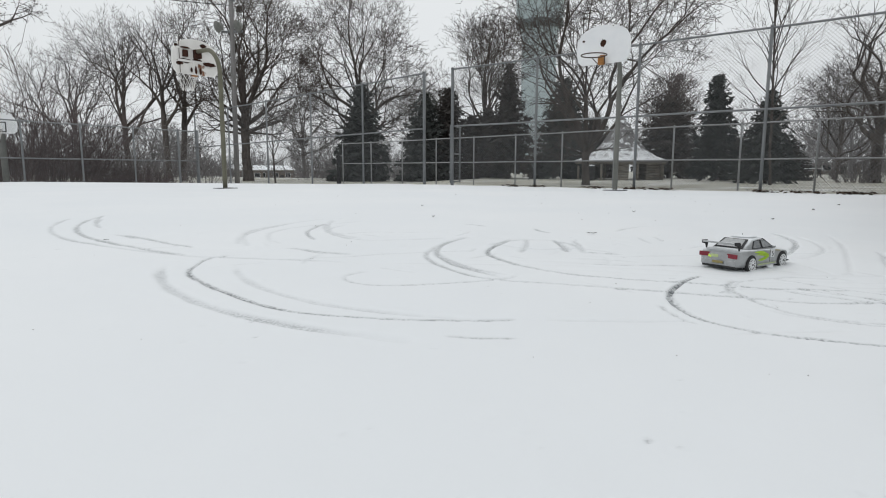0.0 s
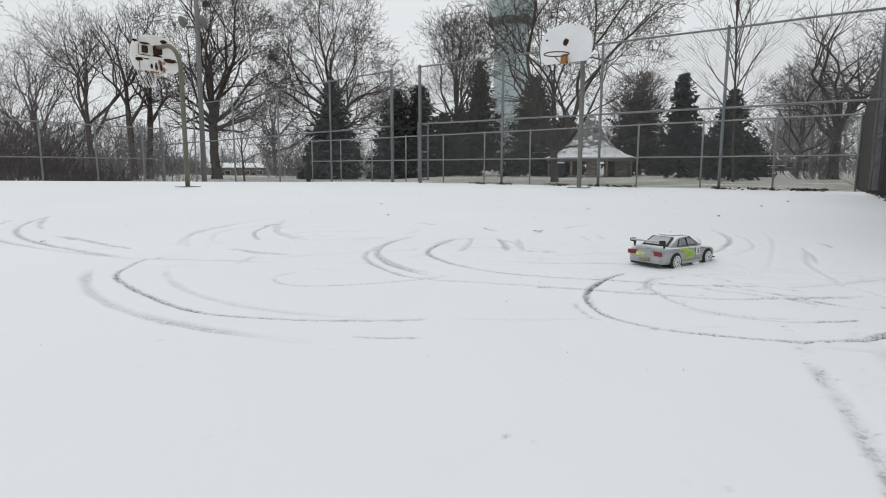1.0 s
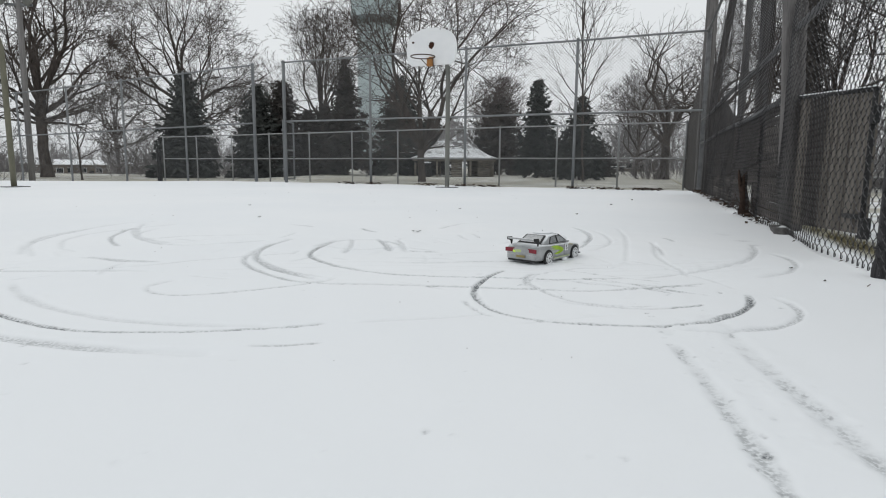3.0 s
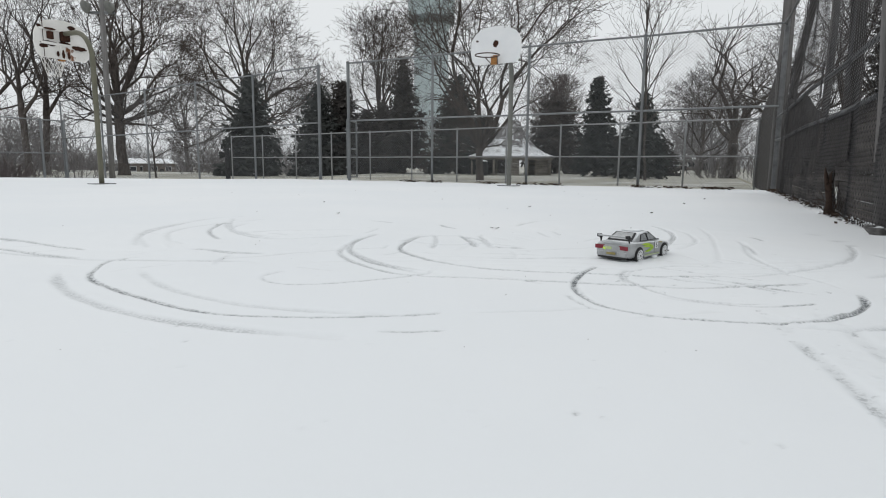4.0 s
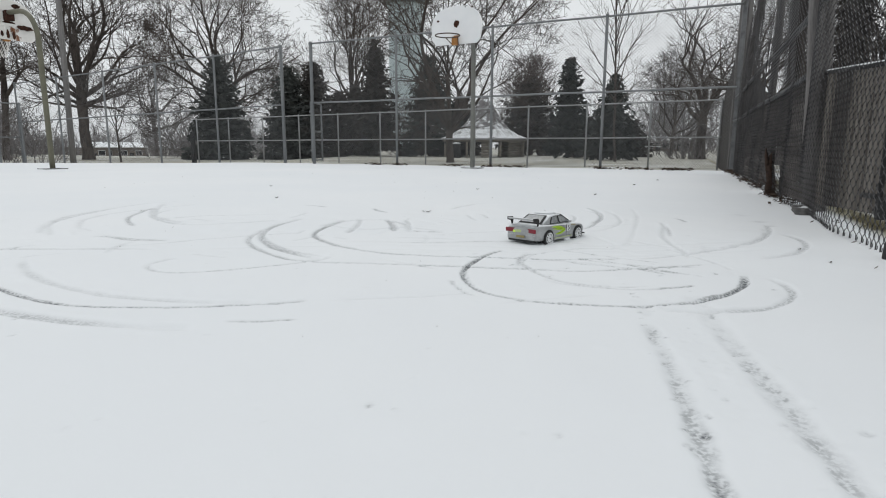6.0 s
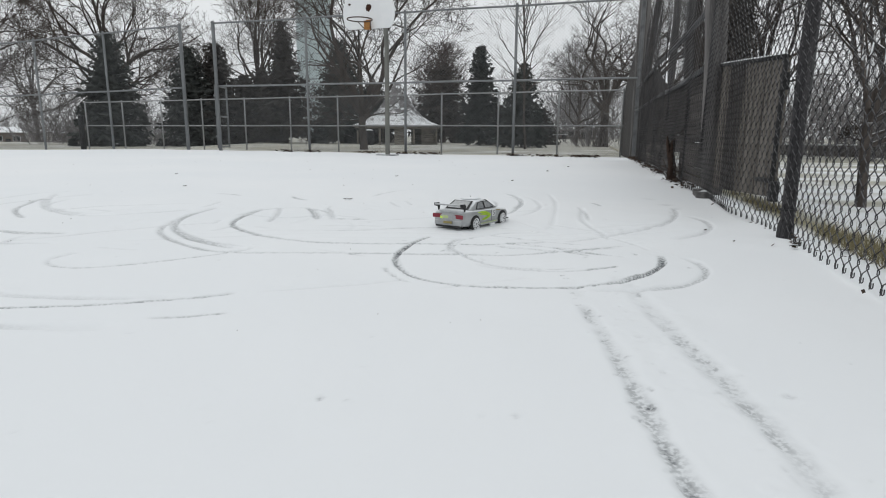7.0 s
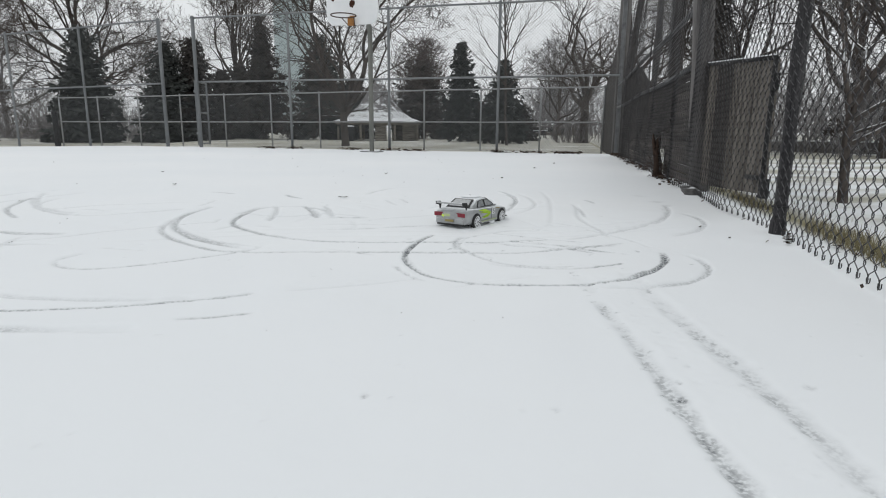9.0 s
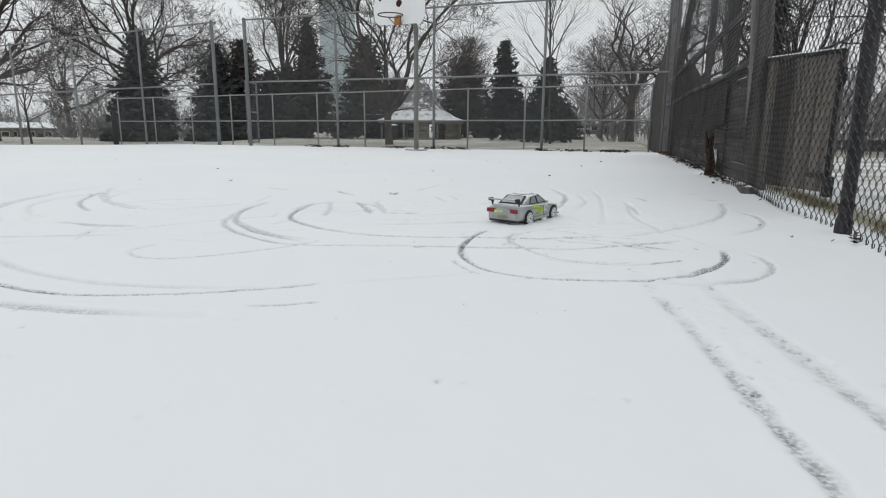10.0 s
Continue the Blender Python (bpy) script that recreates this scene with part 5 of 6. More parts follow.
for x, y, z, r in ((-20.67, 38.87, 11.3, 0.22), (-16.94, 40.64, 8.1, 0.24), (-5.43, 54.76, 13.5, 0.20)):
    squirrel_nest(x, y, z, r, int(z * 10))
# the small tree close behind the side fence
bare_tree(3.76, 3.27, 3.3, 0.56, 1.9, 2, 0.038, 55, "small dark bare tree standing in snow behind the fence", mat=M_BARK, depth=7, twig_r=0.0026, curl=0.17, tilts=(0.15, 1.0), leader=0.05, turn=-25.7, aside=0.60, shoots=0.75,
          bark=M_BARK_SNOWY, own=((2.1, 0.38, 0.58, 1.0), (0.1, 0.34, 0.62, 1.0), (0.1, 1.12, 0.46, 0.80), (0.35, 1.25, 0.32, 0.88), (2.1, 1.15, 0.24, 0.90), (2.3, 1.2, 0.17, 0.84), (1.4, 0.55, 0.36, 1.0)))

for tx, d, h, r, seed, lab, mt, rt in (
        (-0.312, 42, 6.8, 2.25, 61, "dark spruce with drooping boughs", None, 0.66), (-0.196, 42, 6.3, 2.0, 62, "dark narrow spruce with a pointed top", None, 0.62),
        (-0.157, 43, 6.7, 2.2, 163, "broad dark spruce beside another", M_NEEDLE_RED, 0.60), (-0.055, 40, 7.7, 1.9, 64, "tall slim spruce with brownish boughs", M_NEEDLE_RED, 0.72),
        (-0.088, 43, 5.0, 2.0, 72, "lower dark spruce between taller ones", M_NEEDLE_RED, 0.6), (0.036, 40, 6.6, 2.3, 65, "dark spruce in front of the water tower", None, 0.66),
        (0.274, 36, 5.8, 1.25, 66, "dark dense fir with a rounded top", None, 0.62), (0.352, 31, 4.2, 1.42, 67, "dark spruce with open upper boughs", None, 0.78),
        (0.205, 47, 5.9, 2.6, 68, "wide dark conifer behind the shelter", M_NEEDLE_RED, 0.5), (0.770, 20, 7.0, 0.52, 69, "dark conifer behind the side fence", M_NEEDLE_RED, 0.7),
        (0.310, 40, 2.5, 1.3, 70, "low dark conifer thicket", M_NEEDLE_RED, 0.45), (0.085, 46, 4.4, 2.2, 71, "dark conifer behind the shelter roof", M_NEEDLE_RED, 0.6),
        (-0.118, 48, 5.0, 2.2, 73, "dull dark spruce in the second row", M_NEEDLE_RED, 0.6),
        (0.385, 42, 2.4, 1.3, 76, "low dark conifer near the picnic tables", M_NEEDLE_RED, 0.45)):
    x, y = along(tx, d)
    spruce(x, y, h, r * 1.04, seed, lab, mt, rt, 0.04 if tx < -0.1 else 0.10)

# brush on the left
def thicket(rng, height, width, stems, thick):
    """Many thin stems from one patch of ground, each with forking twigs: start and end points and radii."""
    A, B_, R0, R1 = [], [], [], []
    for _ in range(stems):
        az, q = rng.uniform(0, 6.283), math.sqrt(rng.random())
        p = Vector((math.cos(az) * q * width * 0.30, math.sin(az) * q * width * 0.30, -0.05))
        d = Vector((math.cos(az) * q * 0.55, math.sin(az) * q * 0.55, 1)).normalized()
        ln = height * rng.uniform(0.45, 1.0) * (1 - 0.35 * q)
        todo = [(p, d, ln, thick, 0)]
        while todo:
            p, d, ln, r, lev = todo.pop()
            n = (5, 3, 2)[lev]
            for i in range(n):
                d = (d + Vector((rng.gauss(0, .14), rng.gauss(0, .14), rng.gauss(0, .10)))).normalized()
                e = p + d * ln / n
                A.append(tuple(p)), B_.append(tuple(e)), R0.append(r * (1 - 0.6 * i / n)), R1.append(r * (1 - 0.6 * (i + 1) / n))
                if lev < 2:
                    for _ in range(2 if lev == 0 else 1):
                        c = (d + Vector((rng.gauss(0, .5), rng.gauss(0, .5), rng.gauss(0, .3)))).normalized()
                        todo.append((p.lerp(e, rng.random()), c, ln * rng.uniform(0.25, 0.5), r * 0.6, lev + 1))
                p = e
    return np.array(A), np.array(B_), np.array(R0), np.array(R1)


for i, (tx, d, h, w) in enumerate(((-1.00, 28, 5.6, 4.8), (-0.93, 29, 5.4, 4.8), (-0.86, 30, 4.8, 4.8), (-0.80, 32, 4.2, 4.5), (-0.74, 31, 4.2, 4.5), (-0.68, 34, 2.6, 4.5), (-0.61, 36, 2.4, 4.5),
                                  (-0.40, 48, 2.4, 5.0), (0.47, 40, 3.0, 4.4), (0.56, 38, 4.0, 5.0), (0.62, 30, 3.2, 3.8), (0.70, 26, 2.4, 3.4), (0.487, 35, 1.7, 3.0), (-0.735, 27, 1.2, 2.6), (-0.79, 27.5, 1.0, 2.2),
                                  (0.93, 23, 5.2, 6.0), (1.03, 20, 4.8, 5.6), (1.15, 22, 5.4, 6.0), (1.29, 20, 5.0, 5.6), (1.45, 21, 5.4, 6.0), (1.65, 19, 5.0, 5.6))):
    x, y = along(tx, d)
    root = thing("shrub", Matrix.Translation((x, y, ground_z(x, y))), "tangled leafless brown brush behind the fence", "shrub", "brush")
    pa, pb, ra, rb = thicket(random.Random(80 + i), h * (1.0 + 0.18 * math.sin(i * 2.3)), w, 46 if i < 3 else 90 if h < 1.5 else 40 if h < 2 else (26 if tx > 0.9 else 18), 0.018 if i < 3 else 0.014)
    low_part = pa[:, 2] < 0.5
    part("woody_base", mesh_np("woody_base", *tubes(pa[low_part], pb[low_part], ra[low_part], rb[low_part], 4), True), M_BRUSH if i < 3 or h < 1.5 else (M_TWIG_HAZED if tx > 0.9 else M_BRUSH_HAZED), root, kind="stuff")
    part("crown", mesh_np("crown", *tubes(pa[~low_part], pb[~low_part], ra[~low_part], rb[~low_part] * 1.2, 1)), M_BRUSH if i < 3 or h < 1.5 else (M_TWIG_HAZED if tx > 0.9 else M_BRUSH_HAZED), root)

va, vb, vr, vs = thicket(random.Random(64), 0.34, 0.20, 12, 0.0045)
part("tangle", mesh_np("tangle", *tubes(va, vb, vr, vs, 4), True), M_BROWN, vine, kind="stuff")

# low brush along the far edge of the park
rng = random.Random(31)
base_a, base_b, base_r, base_s = thicket(rng, 3.4, 7.0, 8, 0.045)
ha, hb, hr, hs = [], [], [], []
for i in range(170):
    tx = math.tan(radians((rng.uniform(-48, -30.5) if i < 48 else rng.uniform(-19, -6)) if i < 70 else (rng.uniform(12, 21) if i < 82 else rng.uniform(26, 68))))
    d = rng.uniform(52, 80) if tx < 0.8 else rng.uniform(36, 60)
    big = 1.0
    if i >= 118:
        # taller hazy growth behind the far houses
        tx, d, big = math.tan(radians(rng.uniform(-33, -16) if i < 156 else rng.uniform(18, 29))), rng.uniform(112, 140) if i < 156 else rng.uniform(155, 175), 2.1
    if -0.57 < tx < -0.42:
        d = 185 + 0.3 * d
    x, y = along(tx, d)
    c, s = math.cos(i * 1.7), math.sin(i * 1.7)
    rot = np.array([[c, -s, 0], [s, c, 0], [0, 0, 1]]) * big * (0.75 + 1.5 * rng.random() ** 2.2)
    off = np.array([x, y, ground_z(x, y)])
    ha.append(base_a @ rot.T + off), hb.append(base_b @ rot.T + off), hr.append(base_r * big), hs.append(base_s * big)
hedge = mesh_np("far_brush", *tubes(np.concatenate(ha), np.concatenate(hb), np.concatenate(hr) * 1.5, np.concatenate(hs), 1))
hedge.materials.append(M_TWIG_HAZED)
tagged(new("far_brush", hedge), "distant low leafless brush along the park edge", "brush", kind="stuff")


# far woods: one belt of bare trees round the park, pale from haze in their colour
rng = random.Random(5)
stock = []
for k in range(4):
    _, pc = grow_tree(rng, 9, 1.5, 8, 6, 0.22, 0.024, depth=5, shoots=0.6)
    stock.append(pc)
belt_a, belt_b, belt_r, belt_s = [], [], [], []
for i in range(120):
    tx = math.tan(radians(rng.uniform(-52, 32) if i % 4 else rng.uniform(32, 74)))
    d = rng.uniform(85, 140) if not -0.57 < tx < -0.42 else rng.uniform(190, 240)
    x, y = along(tx, d)
    s, c = math.sin(i), math.cos(i)
    k = rng.uniform(0.60, 1.25)
    pc = stock[i % 4]
    A, B_ = pc[:, :3] * k, pc[:, 3:6] * k
    rot = np.array([[c, -s, 0], [s, c, 0], [0, 0, 1]])
    off = np.array([x, y, ground_z(x, y)])
    belt_a.append(A @ rot.T + off)
    belt_b.append(B_ @ rot.T + off)
    belt_r.append(pc[:, 6])
    belt_s.append(pc[:, 7])
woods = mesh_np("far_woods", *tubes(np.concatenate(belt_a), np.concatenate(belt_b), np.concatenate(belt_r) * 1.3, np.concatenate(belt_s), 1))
woods.materials.append(M_TWIG_HAZED)
tagged(new("far_woods", woods), "distant belt of pale bare trees round the park", "woods", kind="stuff")


# ---------------------------------------------------------------- buildings and poles
tower = thing("water_tower", Matrix.Translation((-0.9, 130, -0.3)), "pale teal water tower with a ribbed column and wide tank", "water tower")
flute = bmesh.new()
rings = []
for z, r in ((0, 4.6), (2, 4.0), (6, 3.65), (26, 3.6), (29.5, 3.8)):
    rings.append([flute.verts.new((r * (1 + 0.025 * (k % 2)) * math.cos(k * math.pi / 24), r * (1 + 0.025 * (k % 2)) * math.sin(k * math.pi / 24), z)) for k in range(48)])
for a, b in zip(rings, rings[1:]):
    for k in range(48):
        flute.faces.new((a[k], a[(k + 1) % 48], b[(k + 1) % 48], b[k]))
part("column", flute, M_TOWER_HAZED, tower)
part("tank", lathe([(3.7, 29.3), (4.3, 30.6), (4.75, 31.6), (4.95, 32.6), (5.0, 35), (5.0, 39), (4.4, 42), (2.5, 44), (0.2, 44.8)], 40), M_TOWER_HAZED, tower)
part("tank_skirt", lathe([(4.2, 30.2), (4.95, 30.9), (5.02, 31.7), (4.6, 31.75)], 40), M_TOWER_SHADE, tower, "band under the tank, darkened by painted shade")

pav = thing("park_shelter", Matrix.Translation((4.98, 38.6, -0.17)) @ Matrix.Rotation(radians(-8), 4, "Z"), "log park shelter with a snowy flared roof", "shelter")
prof = ((3.02, 1.20), (2.35, 1.42), (1.75, 1.78), (1.22, 2.30), (0.82, 2.90), (0.50, 3.50), (0.08, 3.95))
bm = bmesh.new()
rings = [[bm.verts.new((r * math.cos(a), r * math.sin(a), z)) for a in [math.pi / 8 + k * math.pi / 4 for k in range(8)]] for r, z in prof]
low = [bm.verts.new((2.97 * math.cos(math.pi / 8 + k * math.pi / 4), 2.97 * math.sin(math.pi / 8 + k * math.pi / 4), 1.08)) for k in range(8)]
for a, b in zip([low] + rings, rings):
    for k in range(8):
        bm.faces.new((a[k], a[(k + 1) % 8], b[(k + 1) % 8], b[k]))
bm.faces.new(low[::-1])
part("roof", bm, M_SHINGLE, pav)
part("eaves_beam", lathe([(2.85, 1.00), (2.90, 1.0), (2.90, 1.10), (2.85, 1.10)], 8), M_LOG, pav).rotation_euler = (0, 0, math.pi / 8)
for k in range(8):
    a = math.pi / 8 + k * math.pi / 4
    part("post", sweep([(2.7 * math.cos(a), 2.7 * math.sin(a), -0.1), (2.7 * math.cos(a), 2.7 * math.sin(a), 1.1)], 0.07, 8), M_LOG, pav)
for k, t0, t1 in ((5, 0.42, 0.78), (6, 0.42, 1.0), (7, 0.0, 1.0), (0, 0.0, 1.0), (3, 0.0, 0.5)):
    a0, a1 = math.pi / 8 + k * math.pi / 4, math.pi / 8 + (k + 1) * math.pi / 4
    p0, p1 = Vector((2.5 * math.cos(a0), 2.5 * math.sin(a0), 0)), Vector((2.5 * math.cos(a1), 2.5 * math.sin(a1), 0))
    p0, p1 = p0.lerp(p1, t0), p0.lerp(p1, t1)
    for row in range(7):
        z = 0.07 + row * 0.15
        part("log", sweep([p0 + Vector((0, 0, z)), p1 + Vector((0, 0, z))], 0.073, 8), M_LOG, pav)
bin_ = thing("litter_bin", Matrix.Translation((2.9, 35.4, ground_z(2.9, 35.4))), "dark round litter bin beside the shelter", "bin")
part("barrel", lathe([(0.25, 0), (0.28, 0.05), (0.28, 0.8), (0.24, 0.84)], 14), M_BLACK, bin_)
part("snow_cap", lathe([(0.25, 0.835), (0.22, 0.89), (0.05, 0.92)], 14), M_SNOW, bin_)


def picnic_table(x, y, turn):
    root = thing("picnic_table", Matrix.Translation((x, y, ground_z(x, y))) @ Matrix.Rotation(radians(turn), 4, "Z"), "dark picnic table with snow on its top", "table", "picnic tables")
    for k in range(3):
        part("top_plank", box(0, -0.25 + 0.25 * k, 0.74, 1.8, 0.22, 0.04, 0.006), M_PLANK, root)
    part("snow_cap", box(0, 0, 0.785, 1.76, 0.68, 0.05, 0.02), M_SNOW, root)
    for sy in (-0.65, 0.65):
        part("bench_plank", box(0, sy, 0.44, 1.8, 0.25, 0.04, 0.006), M_PLANK, root)
    for sx in (-0.65, 0.65):
        for sy in (-1, 1):
            part("leg", sweep([(sx, sy * 0.6, 0), (sx, sy * 0.2, 0.72)], 0.04, 6), M_BLACK, root)
        part("crossbar", box(sx, 0, 0.41, 0.06, 1.4, 0.06), M_BLACK, root)


for tx, d, t in ((0.405, 56, 20), (0.418, 60, -10), (0.07, 41, 30)):
    x, y = along(tx, d)
    picnic_table(x, y, t)


def house(x, y, turn, w, dep, h, label):
    root = thing("house", Matrix.Translation((x, y, ground_z(x, y) - 0.05)) @ Matrix.Rotation(radians(turn), 4, "Z"), label, "house", "houses beyond the park")
    part("wall", box(0, 0, h / 2, w, dep, h), M_BRICK, root)
    bm = bmesh.new()
    e, rz = 0.5, h + dep * 0.14
    pts = [(-w / 2 - e, -dep / 2 - e, h - .1), (w / 2 + e, -dep / 2 - e, h - .1), (w / 2 + e, dep / 2 + e, h - .1), (-w / 2 - e, dep / 2 + e, h - .1), (-w / 2 + 1.2, 0, rz), (w / 2 - 1.2, 0, rz)]
    V = [bm.verts.new(p) for p in pts]
    for f in ((0, 1, 5, 4), (1, 2, 5), (2, 3, 4, 5), (3, 0, 4), (3, 2, 1, 0)):
        bm.faces.new([V[i] for i in f])
    part("roof", bm, M_SNOW, root, "snow-covered hipped roof")
    part("eaves", box(0, -dep / 2 - e, h - .16, w + 2 * e, 0.06, 0.18), M_WHITE, root)
    for k in range(3):
        cx = -w / 3 + k * w / 3
        win = part("window", box(cx, -dep / 2 - 0.01, h * 0.55, 1.3, 0.06, 1.1), M_GLASS_DARK, root)
        part("frame", joined(box(cx, -dep / 2 - .05, h * .55 + .58, 1.46, .05, .08), box(cx, -dep / 2 - .05, h * .55 - .58, 1.46, .05, .08),
                             box(cx - .69, -dep / 2 - .05, h * .55, .08, .05, 1.2), box(cx + .69, -dep / 2 - .05, h * .55, .08, .05, 1.2)), M_WHITE, win)
    part("door", box(w * 0.17, -dep / 2 - 0.02, 0.9, 0.95, 0.06, 1.8), M_BLACK, root)


for tx, d, turn, w, dp, h, lab in ((-0.535, 165, 30, 9, 8, 3.4, "low tan house with a snow-covered roof"), (-0.475, 172, 26, 10, 8, 3.4, "low house with a snowy roof behind brush"),
                                   (-0.375, 180, 20, 8, 7, 3.4, "low far house with a snowy roof"), (0.415, 135, -25, 9, 7, 2.4, "pale far house with a snowy roof behind trees"),
                                   (0.455, 145, -28, 8, 7, 2.4, "far house with a white gable among trees")):
    x, y = along(tx, d)
    house(x, y, turn, w, dp, h, lab)

mast = thing("floodlight_pole", Matrix.Translation((-13.7, 24.9, -0.3)), "tall grey wooden light pole with two floodlights", "light pole")
part("pole", sweep([(0, 0, -0.5), (0.04, 0, 4), (0.12, 0, 11)], [0.115, 0.105, 0.085], 12), M_MAST, mast)
part("cross_arm", box(0.07, 0, 6.75, 1.0, 0.09, 0.09, 0.01), M_GALV, mast)
for sx in (-0.42, 0.52):
    lamp = part("floodlight", lathe([(0.07, 0.0), (0.16, 0.06), (0.24, 0.22), (0.26, 0.24), (0.24, 0.26), (0.05, 0.30)], 18), M_GREYPOLE, mast)
    lamp.location, lamp.rotation_euler = (sx + 0.05, -0.05, 7.0), (radians(110), 0, radians(-30))
part("wire_clamp", box(0.1, 0, 8.1, 0.25, 0.2, 0.12, 0.01), M_GALV, mast)
part("cable", sweep([(0.1 - 1.5 * k, -0.3 * k, 7.85 + 0.10 * k + 0.012 * k * k) for k in range(12)], 0.018, 5), M_BLACK, mast)

wall = thing("low_wall", Matrix.Translation((19.0, 13.5, -0.1)) @ Matrix.Rotation(radians(-52), 4, "Z"), "long low dark wall with a snow cap beyond the side fence", "wall")
for k in range(7):
    part("wall_panel", box(-9 + 3 * k, 0, 0.10, 2.96, 0.16, 0.40, 0.01), M_WOOD_PALE, wall)
    part("snow_cap", box(-9 + 3 * k, 0, 0.325, 2.98, 0.22, 0.05, 0.02), M_SNOW, wall)
for k in range(4):
    part("post", box(-9 + 6 * k, 0.12, 0.3, 0.12, 0.12, 0.9, 0.01), M_GALV, wall)


# ---------------------------------------------------------------- the model car
def loft(sections):
    bm = bmesh.new()
    rings = [[bm.verts.new(p) for p in s] for s in sections]
    n = len(rings[0])
    for a, b in zip(rings, rings[1:]):
        for k in range(n):
            bm.faces.new((a[k], a[(k + 1) % n], b[(k + 1) % n], b[k])).smooth = True
    bm.faces.new(rings[0][::-1])
    bm.faces.new(rings[-1])
    bmesh.ops.recalc_face_normals(bm, faces=bm.faces[:])
    return bm


def model_car(m):
    car = thing("model_car", m, "silver remote-controlled rally car dusted with snow, lime decals", "model car")
    spec = ((-0.224, .066, .034, .076), (-0.217, .084, .026, .088), (-0.195, .092, .024, .096), (-0.15, .0945, .021, .098), (-0.09, .095, .019, .096), (0.0, .095, .019, .094),
            (0.09, .095, .019, .091), (0.14, .0945, .020, .086), (0.185, .090, .022, .077), (0.210, .080, .022, .067), (0.223, .062, .028, .055))
    secs = []
    for x, w, lo, hi in spec:
        half = [(w * 0.90, lo), (w * 0.985, lo + 0.012), (w, lo + 0.55 * (hi - lo)), (w * 0.985, hi - 0.010), (w * 0.93, hi - 0.002), (w * 0.5, hi + 0.003)]
        secs.append([(x, -y, z) for y, z in half] + [(x, y, z) for y, z in half[::-1]])
    body = part("body", loft(secs), M_SILVER, car)
    cab = ((-0.160, .074, .093, .074, .094), (-0.118, .080, .092, .068, .118), (-0.075, .082, .092, .063, .1385), (-0.03, .0825, .092, .0625, .1425), (0.012, .082, .091, .063, .1385),
           (0.055, .081, .090, .069, .116), (0.098, .078, .088, .074, .091))
    secs = []
    for x, wl_, zl, wt, zt in cab:
        half = [(wl_, zl), (wl_ * 0.45 + wt * 0.55, zl * 0.45 + zt * 0.55), (wt, zt - 0.003), (wt * 0.85, zt), (wt * 0.4, zt + 0.002)]
        secs.append([(x, -y, z) for y, z in half] + [(x, y, z) for y, z in half[::-1]])
    part("cabin", loft(secs), M_SILVER, body)

    def pane(name, pts, off, mat):
        bm = bmesh.new()
        o = Vector(off)
        a = [bm.verts.new(Vector(p) + o) for p in pts]
        b = [bm.verts.new(Vector(p) + o * 0.2) for p in pts]
        bm.faces.new(a)
        bm.faces.new(b[::-1])
        for i in range(len(a)):
            bm.faces.new((a[i - 1], a[i], b[i], b[i - 1]))
        bmesh.ops.recalc_face_normals(bm, faces=bm.faces[:])
        frame_part = part(name, bm, M_BLACK, body)
        mid = sum((Vector(p) for p in pts), Vector()) / len(pts)
        bm = bmesh.new()
        a = [bm.verts.new(mid + (Vector(p) - mid) * 0.84 + o * 1.25) for p in pts]
        b = [bm.verts.new(mid + (Vector(p) - mid) * 0.84 + o * 0.9) for p in pts]
        bm.faces.new(a)
        bm.faces.new(b[::-1])
        for i in range(len(a)):
            bm.faces.new((a[i - 1], a[i], b[i], b[i - 1]))
        bmesh.ops.recalc_face_normals(bm, faces=bm.faces[:])
        part("pane", bm, mat, frame_part, "snow-filmed pane")
    for sg in (-1, 1):
        pane("side_window", [(-0.022, sg * .0795, .098), (0.072, sg * .0785, .097), (0.020, sg * .0655, .131), (-0.022, sg * .0645, .135)], (0, sg * .0035, .0015), M_GLASS_SNOW)
        pane("side_window", [(-0.100, sg * .0785, .099), (-0.030, sg * .0795, .098), (-0.030, sg * .0645, .135), (-0.072, sg * .0655, .131)], (0, sg * .0035, .0015), M_GLASS_SNOW)
    pane("windscreen", [(0.094, -.066, .095), (0.094, .066, .095), (0.026, .056, .134), (0.026, -.056, .134)], (.003, 0, .004), M_GLASS_SNOW)
    pane("rear_window", [(-0.150, .064, .101), (-0.150, -.064, .101), (-0.088, -.054, .136), (-0.088, .054, .136)], (-.003, 0, .004), M_GLASS_SNOW)
    part("roof_snow", loft([[(x, -.05 * k, .1445 - .001 * (k > .9)), (x, -.03 * k, .1445 + .004 * k), (x, .03 * k, .1445 + .004 * k), (x, .05 * k, .1445 - .001 * (k > .9))] for x, k in ((-.07, .4), (-.05, 1), (0.0, 1), (.012, .5))]), M_SNOW, body)
    for sg in (-1, 1):
        for ax, big in ((-0.128, 1), (0.129, 1)):
            bm = lathe([(0.038, -0.001), (0.0415, 0.0), (0.0415, 0.0015), (0.036, 0.0022), (0.01, 0.0022)], 28)
            bm.transform(Matrix.Translation((ax, sg * 0.0950, 0.034)) @ Matrix.Rotation(-sg * math.pi / 2, 4, "X"))
            part("wheel_arch", bm, M_BLACK, body)
            wheel = part("wheel", lathe([(0.022, -0.013), (0.031, -0.013), (0.0338, -0.010), (0.0343, 0.0), (0.0338, 0.010), (0.031, 0.013), (0.022, 0.013)], 32), M_TYRE, car)
            wheel.location, wheel.rotation_euler = (ax, sg * 0.0870, 0.033), (-sg * math.pi / 2, 0, 0)
